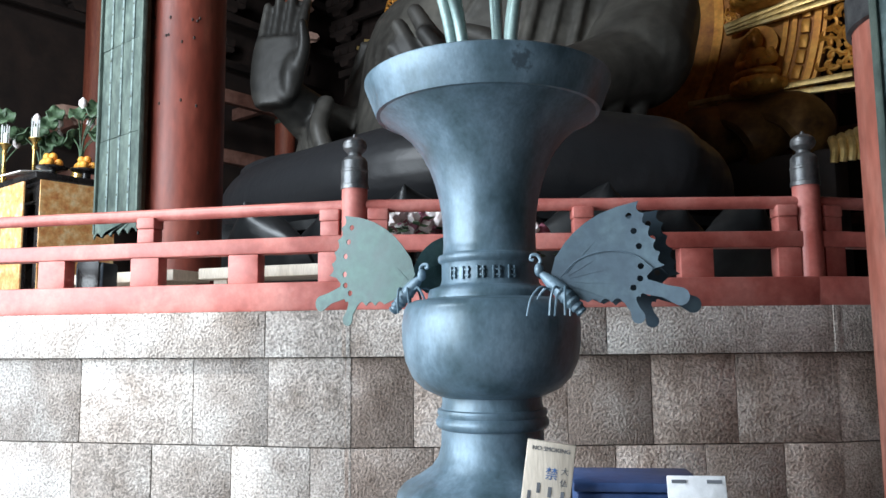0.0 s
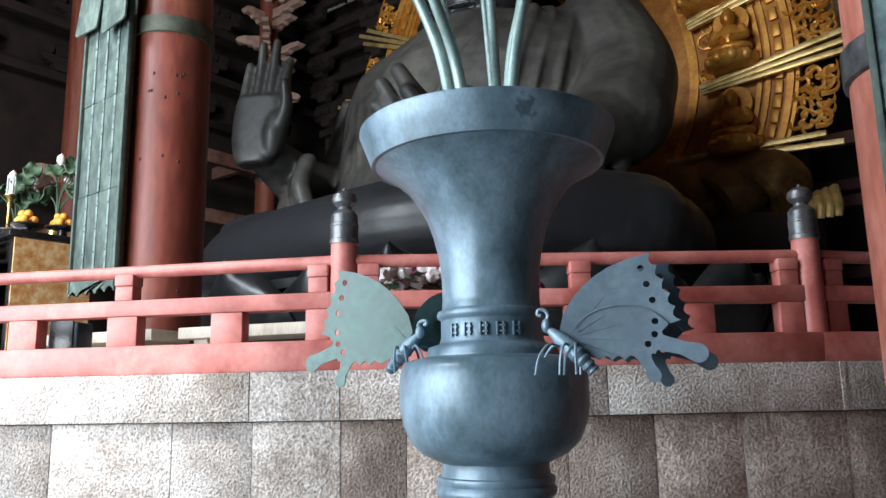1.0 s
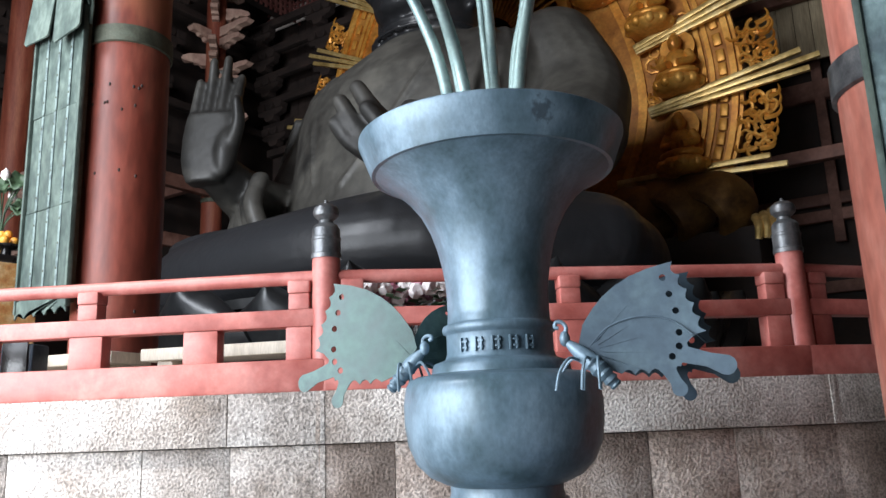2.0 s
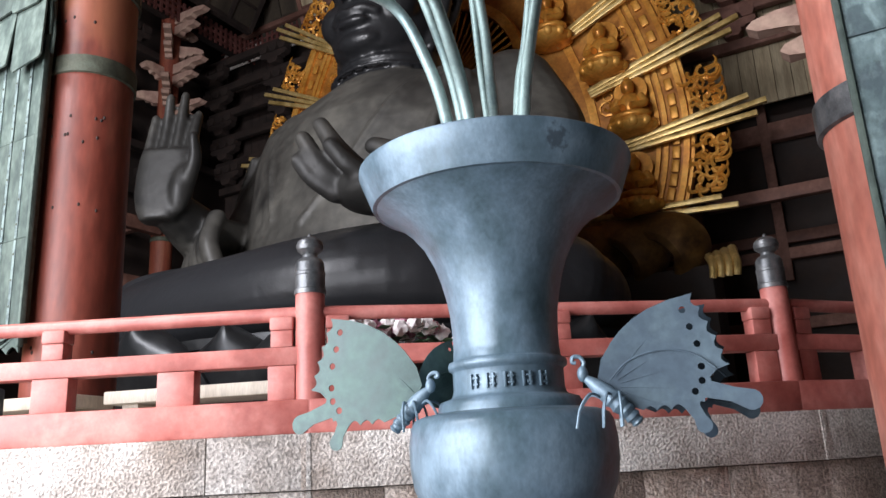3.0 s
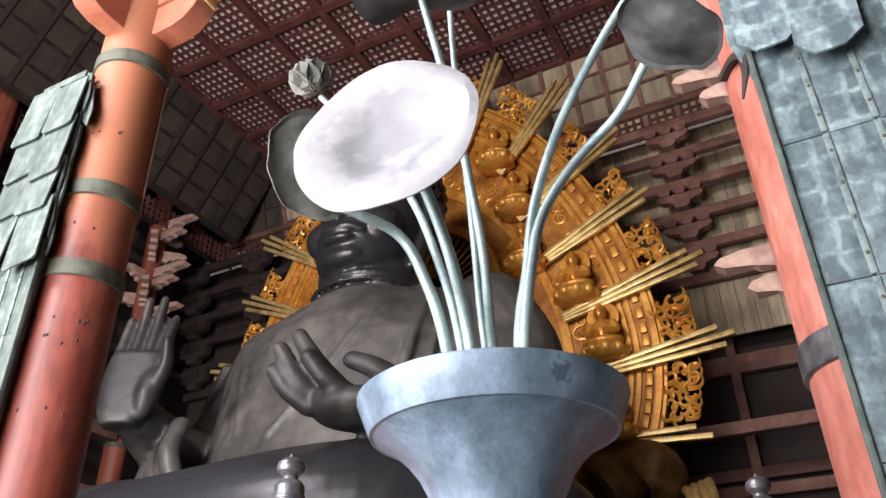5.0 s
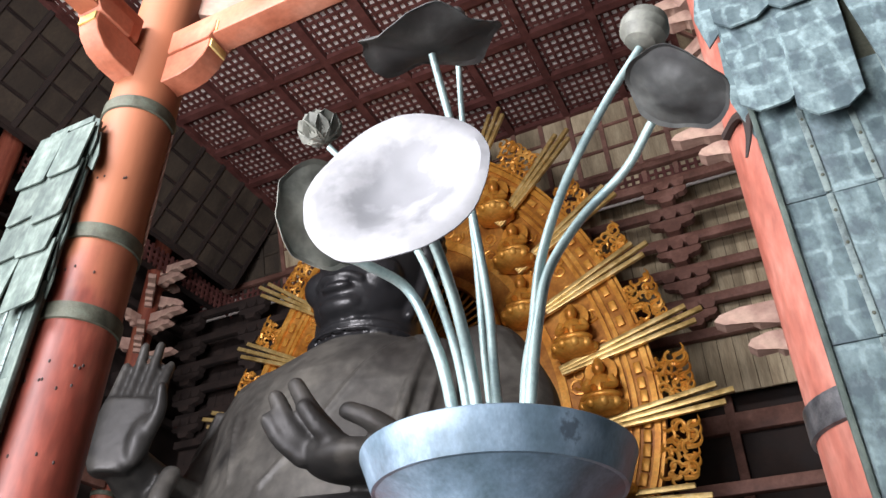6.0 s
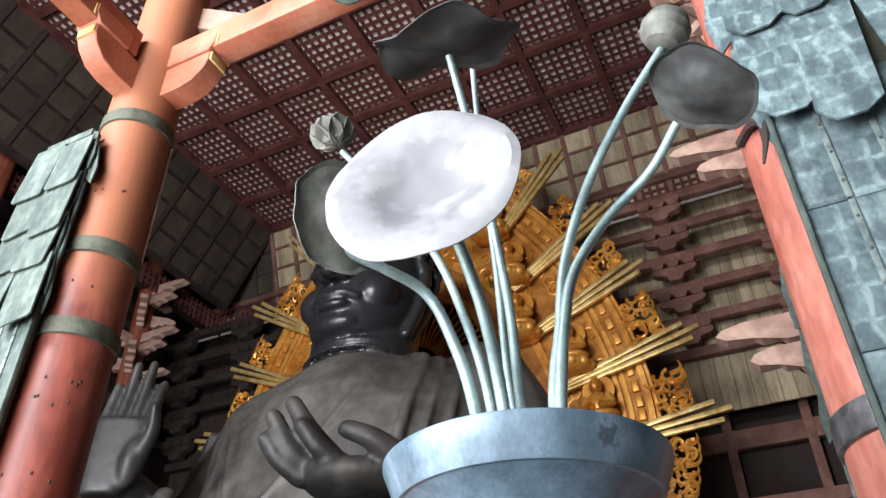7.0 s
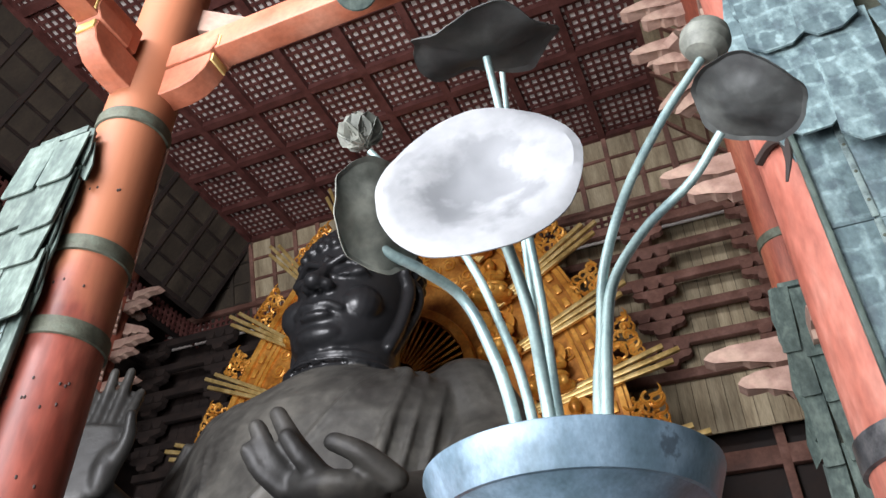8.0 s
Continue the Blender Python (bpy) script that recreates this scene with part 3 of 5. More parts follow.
part("leaf", leaf_mesh((-2.29, 2.22, 3.625), (0.12, -0.95, 0.10), (0.94, 0.18, 0.28), 0.43, 0.43, 0.10, 0.010, 3, 0.006, 0.18), M_LEAF, l1, "pale leaf with a greyer middle")
l2 = lotus("lotus_leaf", "bronze lotus stem curving to a dark drooping leaf", [root(2.9), (-2.50, 3.152, 3.037), (-2.60, 3.10, 3.46), (-2.70, 3.01, 3.70), (-2.81, 2.77, 3.74), (-2.92, 2.63, 3.78), (-3.033, 2.51, 3.89)], 0.022)
part("leaf", leaf_mesh((-2.88, 2.525, 3.93), (-0.86, 0.30, 0.25), (-0.1, -0.3, 1.0), 0.29, 0.31, 0.06, 0.03, 5, 0.006, 0.6), M_LEAFG, l2, "tarnished leaf toned for light or shade")
l3 = lotus("lotus_flower", "bronze lotus stem with an open flower", [root(2.6), (-2.418, 3.146, 3.04), (-2.555, 3.156, 3.612), (-2.74, 3.15, 4.10), (-3.05, 3.04, 4.60), (-3.23, 2.91, 4.847)], 0.018)
fm = look((-3.25, 2.89, 4.879), (-3.2, 2.96, 4.673))
for ringn, (cnt, tilt, ln) in enumerate(((8, 46, 0.20), (8, 58, 0.20), (6, 72, 0.19))):
    for k in range(cnt):
        pet = BM()
        outline = [(0.0, -0.03), (0.05, -0.075), (0.11, -0.09), (0.165, -0.065), (ln, 0.0), (0.165, 0.065), (0.11, 0.09), (0.05, 0.075), (0.0, 0.03)]
        pm = fm @ pose(0, 0, 0.01 * ringn, 0, 0, 360 * k / cnt + 20 * ringn) @ pose(0.02, 0, 0, 0, -tilt, 0)
        plate(pet, outline, 0.005, pm, lambda x, y: 2.2 * (x - 0.08) ** 2 - 2.5 * y * y)
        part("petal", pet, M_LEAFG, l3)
l4 = lotus("lotus_leaf", "bronze lotus stem with a dark leaf held high", [root(1.2), (-2.35, 3.38, 3.123), (-2.37, 3.35, 3.769), (-2.38, 3.07, 4.501), (-2.38, 2.69, 5.061)], 0.020)
part("leaf", leaf_mesh((-2.38, 2.66, 5.075), (0.05, -0.35, 0.93), (1.0, 0.2, 0.0), 0.42, 0.34, 0.06, 0.045, 8), M_LEAFD, l4, "tarnished leaf toned for light or shade")
l5 = lotus("lotus_bud", "tall slender bronze lotus stem with a small bud", [root(0.9), (-2.42, 3.45, 3.173), (-2.43, 3.37, 3.965), (-2.43, 3.22, 4.986), (-2.45, 3.2, 5.893)], 0.016)
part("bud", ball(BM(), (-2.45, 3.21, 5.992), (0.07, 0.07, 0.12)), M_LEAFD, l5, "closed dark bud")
l6 = lotus("lotus_bud", "bronze lotus stem with a closed round bud", [root(0), (-2.11, 3.14, 2.977), (-2.06, 3.2, 3.396), (-2, 3.26, 3.847), (-1.81, 3.27, 4.327), (-1.53, 3.22, 4.728), (-1.26, 3.15, 5.01)], 0.021)
bud = BM()
lathe(bud, [(0.02, -0.13), (0.09, -0.105), (0.135, -0.05), (0.145, 0.01), (0.12, 0.08), (0.06, 0.13), (0.01, 0.15)], look((-1.21, 3.13, 5.125), (-1.37, 3.14, 4.744)), 28)
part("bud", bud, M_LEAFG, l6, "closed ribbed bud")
l7 = lotus("lotus_leaf", "bronze lotus stem with a dark tilted leaf", [root(-0.6), (-2.07, 3.1, 2.963), (-2.03, 3.18, 3.4), (-1.96, 3.25, 3.749), (-1.76, 3.3, 4.056), (-1.48, 3.25, 4.246), (-1.28, 3.11, 4.389)], 0.021)
part("leaf", leaf_mesh((-1.15, 3.04, 4.463), (0.50, 0.18, 0.72), (0.55, -0.25, -0.5), 0.30, 0.27, 0.07, 0.02, 9, 0.006, 0.5), M_LEAFD, l7, "tarnished leaf toned for light or shade")


# ---- the great statue, one plain mesh
BX, BY = -11.75, 16.2
sb = BM()
SM = at(BX, BY, 0)
# torso
secs = [(5.6, 4.7, 3.4, 0.2), (7.5, 4.35, 3.05, 0.1), (9.5, 4.15, 2.8, 0.0), (11.5, 4.25, 2.65, 0.05), (12.3, 4.2, 2.5, 0.1), (12.9, 3.85, 2.25, 0.15), (13.3, 3.1, 2.0, 0.15), (13.65, 2.3, 1.75, 0.1), (13.9, 1.6, 1.5, 0.0), (15.6, 1.5, 1.4, 0.0)]
rows = []
for z, rx, ry, oy in secs:
    rows.append([sb.verts.new(SM @ Vector((rx * math.cos(2 * math.pi * k / 64), oy + ry * math.sin(2 * math.pi * k / 64), z))) for k in range(64)])
for a, b in zip(rows, rows[1:]):
    for k in range(64):
        sb.faces.new((a[k], a[(k + 1) % 64], b[(k + 1) % 64], b[k]))
sb.faces.new(rows[0][::-1])
sb.faces.new(rows[-1])


def limb(pts, radius, n=20, m=SM):
    tube(sb, smooth_path(pts, 8), radius, n, 1.0, m)
    for p, s in ((pts[0], 0.0), (pts[-1], 1.0)):
        ball(sb, p, radius(s) if callable(radius) else radius, m, n, 12)


def skin(z, ang):
    """A point on the torso's front at a height; ang: degrees to its left."""
    for (z0, a0, b0, o0), (z1, a1, b1, o1) in zip(secs, secs[1:]):
        if z0 <= z <= z1:
            f = (z - z0) / (z1 - z0)
            rx, ry, oy = a0 + (a1 - a0) * f, b0 + (b1 - b0) * f, o0 + (o1 - o0) * f
            return (rx * math.sin(radians(ang)), oy - ry * math.cos(radians(ang)), z)
    return (0, 0, z)


# head
heads = [(14.55, 0.55, 0.6, -1.0), (14.7, 1.0, 1.0, -0.8), (15.05, 1.36, 1.42, -0.5), (15.6, 1.60, 1.74, -0.25), (16.3, 1.72, 1.90, -0.1), (17.1, 1.76, 1.95, 0.0), (17.9, 1.74, 1.90, 0.05), (18.7, 1.65, 1.85, 0.15)]
rows = []
for z, rx, ry, oy in heads:
    rows.append([sb.verts.new(SM @ Vector((rx * math.cos(2 * math.pi * k / 48), oy + ry * math.sin(2 * math.pi * k / 48), z))) for k in range(48)])
for a, b in zip(rows, rows[1:]):
    for k in range(48):
        sb.faces.new((a[k], a[(k + 1) % 48], b[(k + 1) % 48], b[k]))
sb.faces.new(rows[0][::-1])
sb.faces.new(rows[-1])
HZ, HR = 18.55, 1.95
ball(sb, (0, 0.05, HZ), (1.84, 1.94, HR), SM, 36, 24)
ball(sb, (0, 0.35, 20.4), (1.05, 1.1, 0.9), SM, 28, 20)
for j in range(11):
    el = radians(-8 + j * 8.5)
    cnt = max(4, int(26 * math.cos(el)))
    for k in range(cnt):
        a = 2 * math.pi * (k + 0.5 * (j % 2)) / cnt
        p = (1.88 * math.cos(el) * math.cos(a), 0.05 + 1.98 * math.cos(el) * math.sin(a), HZ + (HR + 0.03) * math.sin(el))
        if not (j < 2 and p[1] < -0.6):
            ball(sb, p, 0.215, SM, 10, 8)
for j in range(5):
    el = radians(10 + j * 17)
    cnt = max(3, int(15 * math.cos(el)))
    for k in range(cnt):
        a = 2 * math.pi * k / cnt
        ball(sb, (1.08 * math.cos(el) * math.cos(a), 0.35 + 1.12 * math.cos(el) * math.sin(a), 20.4 + 0.92 * math.sin(el)), 0.2, SM, 10, 8)
limb([(0, -1.92, 17.75), (0, -2.12, 17.2), (0, -2.42, 16.72)], lambda s: 0.15 + 0.14 * s)
ball(sb, (0, -1.98, 18.05), 0.17, SM)
for s in (-1, 1):
    ball(sb, (0.30 * s, -2.16, 16.66), (0.22, 0.26, 0.2), SM)
    limb([(0.12 * s, -2.0, 17.75), (0.7 * s, -1.92, 18.05), (1.35 * s, -1.38, 17.85)], 0.13, 12)
    ball(sb, (0.76 * s, -1.70, 17.38), (0.50, 0.24, 0.24), SM)
    limb([(0.32 * s, -1.92, 17.28), (0.76 * s, -1.92, 17.2), (1.2 * s, -1.5, 17.3)], 0.07, 8)
    ball(sb, (0.92 * s, -1.25, 16.2), (0.66, 0.66, 0.75), SM)
    limb([(1.72 * s, -0.3, 18.0), (1.84 * s, -0.12, 17.3), (1.72 * s, -0.2, 16.0), (1.52 * s, -0.38, 14.95)], lambda q: 0.22 - 0.04 * q)
    limb([(1.80 * s, -0.35, 17.9), (1.98 * s, 0.3, 17.7), (1.92 * s, 0.3, 16.6), (1.60 * s, -0.1, 15.0)], 0.13, 10)
    limb([(0.66 * s, -1.86, 15.78), (0.34 * s, -2.10, 15.90), (0.0, -2.12, 15.84)], 0.15, 12)
ball(sb, (0, -2.02, 15.50), (0.50, 0.22, 0.16), SM)
ball(sb, (0, -1.62, 14.98), (0.72, 0.42, 0.36), SM)
for z, r in ((14.4, 1.5), (14.05, 1.66)):
    limb([(r * math.cos(a * math.pi / 8), -0.05 + r * 0.98 * math.sin(a * math.pi / 8), z) for a in range(-9, 2)], 0.07, 10)

# legs and lap
limb([(-5.0, -1.5, 6.0), (-3.6, -4.0, 6.0), (0.0, -4.9, 5.95), (3.2, -4.3, 6.05), (5.2, -1.6, 6.0)], lambda s: 1.22 + 0.12 * math.cos(6.28 * s), 28)
limb([(4.6, 1.8, 5.8), (5.3, -1.2, 5.85), (3.8, -3.6, 5.95)], 1.28, 28)
limb([(-4.6, 1.8, 5.8), (-5.3, -1.2, 5.85), (-3.8, -3.6, 5.95)], 1.28, 28)
ball(sb, (0, -1.6, 6.2), (4.8, 3.2, 1.25), SM, 36, 16)
ball(sb, (-1.2, -3.6, 7.1), (1.5, 0.55, 0.28), SM, 20, 12)
for k in range(9):
    a = k / 8
    x = 1.2 + 3.1 * a
    limb([(x, -2.6 - 0.2 * a, 7.75 - 0.3 * a), (x + 0.1, -3.6, 7.55 - 0.2 * a), (x + 0.25, -4.4 + 0.5 * a, 7.15)], 0.15, 8)
ball(sb, (2.6, -3.0, 7.1), (2.1, 1.5, 0.55), SM, 24, 14)

ball(sb, (-2.6, -3.9, 7.0), (2.0, 1.2, 0.3), SM, 24, 14)
# right arm, raised with the palm forward
limb([(-3.4, 0.2, 12.9), (-4.0, 0.1, 11.0), (-4.2, -0.6, 9.0)], lambda s: 1.1)
limb([(-4.2, -0.6, 8.9), (-4.0, -2.3, 9.0), (-3.75, -3.9, 9.5)], lambda s: 1.05 - 0.5 * s)
HM = SM @ pose(-3.75, -4.2, 0, 0, 0, 28) @ Matrix.Diagonal((0.69, 0.9, 1, 1)) @ pose(3.68, 4.2, 0)
palm = [(9.0, 0.62), (9.35, 0.85), (9.8, 1.0), (10.4, 1.06), (10.9, 1.04), (11.2, 0.98)]
rows = []
for z, rx in palm:
    rows.append([sb.verts.new(HM @ Vector((-3.68 + rx * math.copysign(abs(math.cos(a)) ** 0.6, math.cos(a)), -4.2 + 0.42 * math.copysign(abs(math.sin(a)) ** 0.8, math.sin(a)), z))) for a in (2 * math.pi * k / 32 for k in range(32))])
for a, b in zip(rows, rows[1:]):
    for k in range(32):
        sb.faces.new((a[k], a[(k + 1) % 32], b[(k + 1) % 32], b[k]))
sb.faces.new(rows[0][::-1])
sb.faces.new(rows[-1])
ball(sb, (-2.95, -4.4, 9.95), (0.42, 0.36, 0.8), HM, 24, 16)
for dx, tip, fwd in ((-0.76, 12.3, 0.0), (-0.26, 12.95, 0.1), (0.25, 13.05, 0.0), (0.76, 12.5, -0.25)):
    limb([(-3.68 + dx, -4.22, 11.05), (-3.68 + dx, -4.2, (11.1 + tip) / 2), (-3.68 + dx * 0.96, -4.25 - fwd, tip)], lambda s: 0.24 - 0.08 * s, 14, HM)
limb([(-2.75, -4.45, 10.1), (-2.52, -4.6, 10.75), (-2.62, -4.75, 11.4)], lambda s: 0.28 - 0.1 * s, 14, HM)
for k in range(6):
    x = -4.4 + 0.36 * k
    limb([(x, -2.2 - 0.25 * k, 9.1), (x + 0.15, -2.6 - 0.22 * k, 8.2), (x + 0.5, -2.9 - 0.1 * k, 7.0)], 0.24, 10)

# left arm, the hand over the knee
limb([(3.7, 0.2, 12.9), (4.45, 0.1, 11.0), (4.7, -0.9, 9.2)], lambda s: 1.15 + 0.1 * s)
limb([(4.7, -0.9, 9.0), (4.2, -2.7, 8.2), (3.6, -4.3, 7.8)], lambda s: 1.15 - 0.55 * s)
ball(sb, (3.6, -5.1, 7.66), (0.92, 0.85, 0.40), SM, 24, 14)
ball(sb, (3.2, -5.45, 7.82), (0.45, 0.4, 0.30), SM, 20, 12)
for base, mid, tip in (
    ((3.40, -5.40, 7.95), (3.04, -5.87, 8.57), (2.67, -6.00, 9.23)),
    ((3.00, -5.50, 7.80), (2.68, -5.88, 8.26), (2.29, -6.02, 9.01)),
    ((3.56, -5.55, 7.85), (3.36, -5.95, 8.10), (3.06, -6.12, 8.56)),
    ((2.86, -5.60, 7.70), (2.53, -5.91, 8.05), (2.27, -6.06, 8.47)),
):
    limb([base, mid, tip], lambda q: 0.225 - 0.065 * q, 16)
limb([(4.69, -5.2, 7.75), (4.31, -5.72, 8.13), (3.90, -5.94, 8.36)], lambda q: 0.26 - 0.07 * q, 16)
for k in range(5):
    limb([(4.9 - 0.28 * k, -0.8 - 0.75 * k, 8.3 - 0.15 * k), (4.95 - 0.2 * k, -1.2 - 0.7 * k, 7.7), (4.8 - 0.1 * k, -1.5 - 0.7 * k, 6.9)], 0.2, 8)

# robe: the collar edge, the mantle over the left shoulder, folds down the right side
limb([skin(13.6, 62), skin(13.1, 38), skin(12.0, 22), skin(10.0, 8), skin(8.6, -6)], 0.09, 8)
for da, r in ((0, 0.16), (9, 0.09), (18, 0.11), (27, 0.08), (36, 0.12)):
    limb([skin(13.5, 56 + da), skin(12.9, 46 + da), skin(11.2, 40 + da), skin(9.0, 36 + da), skin(7.6, 30 + da)], r, 8)
limb([skin(13.6, -55), skin(12.8, -38), skin(11.0, -30), skin(9.0, -22)], 0.07, 8)
for k in range(6):
    limb([(-4.3 - 0.05 * k, -0.8 + 0.3 * k, 12.4 - 0.3 * k), (-4.9 - 0.03 * k, -0.7 + 0.3 * k, 10.4), (-5.0, -0.6 + 0.25 * k, 8.0)], 0.13, 8)
for v in sb.verts:
    v.co.y += 0.12 * (v.co.z - 8.0)
    v.co.z = 0.867 * v.co.z - 0.54
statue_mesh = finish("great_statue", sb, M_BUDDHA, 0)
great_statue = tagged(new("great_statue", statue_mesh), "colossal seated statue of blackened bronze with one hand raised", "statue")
rm = great_statue.modifiers.new("merge", "REMESH")
rm.mode, rm.voxel_size, rm.use_smooth_shade = "VOXEL", 0.062, True
sm2 = great_statue.modifiers.new("soften", "SMOOTH")
sm2.factor, sm2.iterations = 0.5, 2

# ---- lotus seat
seat = thing("pedestal", "round seat of huge dark bronze lotus petals", "pedestal", (BX, BY, ZTOP))
part("drum", lathe(BM(), [(6.3, 1.62), (6.4, 2.1), (6.1, 2.3), (6.1, 3.3), (6.9, 3.42), (6.9, 3.6)], SM, 64), M_PETAL, seat)


def petal(width, height, out):
    bm = bmesh.new()
    U, V = 10, 10
    g = []
    for i in range(V + 1):
        v = i / V
        half = width / 2 * (1 - max(0, (v - 0.35) / 0.65) ** 2.4) * (0.85 + 0.3 * v * (1 - v) * 2)
        g.append([bm.verts.new(((u / U * 2 - 1) * half, -out * math.sin(v * 1.9) + 0.35 * (u / U * 2 - 1) ** 2, v * height)) for u in range(U + 1)])
    for a, b in zip(g, g[1:]):
        for u in range(U):
            bm.faces.new((a[u], a[u + 1], b[u + 1], b[u]))
    bmesh.ops.remove_doubles(bm, verts=bm.verts, dist=0.001)
    got = bmesh.ops.extrude_face_region(bm, geom=bm.faces[:])
    for v in got["geom"]:
        if isinstance(v, bmesh.types.BMVert):
            v.co.y += 0.18
    return finish("petal", bm, M_PETAL, 60)


pet_a, pet_b = petal(2.75, 2.3, 0.95), petal(2.6, 2.1, 0.8)
for k in range(28):
    a = 2 * math.pi * k / 28
    me, r = (pet_a, 6.75) if k % 2 else (pet_b, 6.55)
    ob = new("petal", me)
    ob.parent = seat
    ob.matrix_parent_inverse = seat.matrix_basis.inverted()
    ob.matrix_basis = at(BX + r * math.cos(a), BY + r * math.sin(a), 1.64, math.degrees(a) + 90)


# ---- the gilded halo
GX, GY = -13.6, 24.0
halo = thing("halo", "towering gilded wooden halo with small seated figures and rays", "halo", (GX, GY, ZTOP))
GM = at(GX, GY, 0)


def rim_at(phi, s=1.0):
    """The halo's outline at an angle, shrunk by s about its middle."""
    c, q = math.cos(phi), math.sin(phi)
    e = 2 / 1.7
    u = 9.75 * math.copysign(abs(c) ** (e if q > 0 else 1), c)
    v = 15.2 * q ** e if q > 0 else 9.75 * q
    return Vector((u * s, 0, 11.8 + v * s))


def band(s0, s1, y0, thick, a0=-0.55, a1=math.pi + 0.55, n=120):
    bm = bmesh.new()
    rows = []
    for k in range(n + 1):
        phi = a0 + (a1 - a0) * k / n
        p, q = rim_at(phi, s0), rim_at(phi, s1)
        rows.append([bm.verts.new(GM @ Vector((w.x, yy, w.z))) for w, yy in ((p, y0), (q, y0), (q, y0 - thick), (p, y0 - thick))])
    for a, b in zip(rows, rows[1:]):
        for i in range(4):
            bm.faces.new((a[i], a[(i + 1) % 4], b[(i + 1) % 4], b[i]))
    bm.faces.new(rows[0])
    bm.faces.new(rows[-1][::-1])
    return bm


disc = bmesh.new()
lo = [rim_at(-0.55 + (math.pi + 1.1) * k / 90, 0.90) for k in range(91)]
plate(disc, [(p.x, p.z) for p in lo], 0.25, GM @ pose(0, 0.30, 0, 90))
part("board", disc, M_GOLDO, halo, "orange gilded board, darkened for shade")
for s0, s1, th in ((0.555, 0.585, 0.10), (0.775, 0.79, 0.12), (0.80, 0.815, 0.10), (0.865, 0.885, 0.16), (0.89, 0.90, 0.12)):
    part("moulding", band(s0, s1, 0.06, th), M_GOLD, halo)
bead = finish("bead", box(BM(), Matrix(), 0.42, 0.10, 0.26, 0.04), M_GOLD)
for k in range(74):
    phi = -0.5 + (math.pi + 1.0) * k / 73
    p, d = rim_at(phi, 0.84), rim_at(phi + 0.01, 0.84) - rim_at(phi, 0.84)
    ob = new("bead", bead)
    ob.parent = halo
    ob.matrix_parent_inverse = halo.matrix_basis.inverted()
    ob.matrix_basis = GM @ Matrix.Translation((p.x, -0.02, p.z)) @ pose(0, 0, 0, 0, -math.degrees(math.atan2(d.z, d.x)), 0)

# rays in bundles, from a middle behind the statue's breast
TIPS = ((9.75, 8.3, 8.9), (11.0, 11.4, 10.23), (10.6, 14.4, 11.8), (9.25, 17.5, 13.4), (8.55, 20.55, 15.0), (6.9, 24.1, 16.0), (3.9, 26.7, 17.0))
for sx in (-1, 1):
    for u, v, middle in TIPS:
        d = Vector((u, 0, v - middle)).normalized()
        side = Vector((-d.z, 0, d.x))
        tip = Vector((u, 0, v))
        for j, (off, cut) in enumerate(((-0.30, 0.35), (0.0, 0.0), (0.30, 0.45))):
            if v < 9 and j == 0:
                continue
            a = tip + side * (off * 0.25) - d * 5.2
            b = tip + side * off - d * cut
            rod = BM()
            mid, dirn = (a + b) / 2, (b - a)
            ang = math.degrees(math.atan2(dirn.z, dirn.x))
            box(rod, GM @ Matrix.Diagonal((sx, 1, 1, 1)) @ Matrix.Translation((mid.x, -0.30 - 0.05 * j, mid.z)) @ pose(0, 0, 0, 0, -ang, 0), dirn.length, 0.17, 0.17, 0.02)
            part("ray", rod, M_GOLDL, halo, "pale gilded rod")


def openwork(phi0, phi1, seed):
    """Carved flame scrolls between two ray bundles."""
    rnd = random.Random(seed)
    bm = bmesh.new()
    span = (rim_at(phi1) - rim_at(phi0)).length
    cols = max(4, int(span / 0.30))
    for i in range(cols):
        for j in range(4):
            phi = phi0 + (phi1 - phi0) * (i + 0.5 + rnd.uniform(-0.3, 0.3)) / cols
            s = 0.905 + 0.025 * j + rnd.uniform(-0.008, 0.008)
            p = rim_at(phi, s)
            tang = (rim_at(phi + 0.01, s) - p).normalized()
            outw = Vector((tang.z, 0, -tang.x))
            r = rnd.uniform(0.16, 0.25)
            turn, hand = rnd.uniform(0, 6.28), rnd.choice((-1, 1))
            pts = []
            for k in range(9):
                t = k / 8
                a = turn + hand * t * 4.4
                rr = r * (1.15 - 0.75 * t)
                pts.append(p + tang * rr * math.cos(a) + outw * rr * math.sin(a) + Vector((0, -0.10 * math.sin(3.1 * t) + rnd.uniform(-0.03, 0.03), 0)))
            tube(bm, pts, lambda q: 0.075 - 0.035 * q, 5, 1.0, GM)
        # flame tongue on the outer edge
        phi = phi0 + (phi1 - phi0) * (i + 0.5) / cols
        p = rim_at(phi, 0.985)
        tang = (rim_at(phi + 0.01, 0.985) - p).normalized()
        outw = Vector((tang.z, 0, -tang.x))
        up = tang * (1 if phi < math.pi / 2 else -1)
        k = rnd.uniform(0.8, 1.25)
        tube(bm, smooth_path([p - outw * 0.2, p + outw * 0.12 * k + up * 0.06, p + outw * 0.22 * k + up * 0.22 * k, p + outw * 0.17 * k + up * 0.42 * k], 4), lambda q: 0.085 * (1 - q) + 0.012, 5, 1.0, GM)
    return bm


def phi_of(u, v):
    best = min(range(-110, 315), key=lambda k: abs(math.atan2(rim_at(k / 200).z - 9.4, rim_at(k / 200).x) - math.atan2(v - 9.4, u)))
    return best / 200


cuts = [phi_of(u, v) for u, v, middle in TIPS]
spans = list(zip(cuts, cuts[1:])) + [(cuts[-1], math.pi - cuts[-1])]
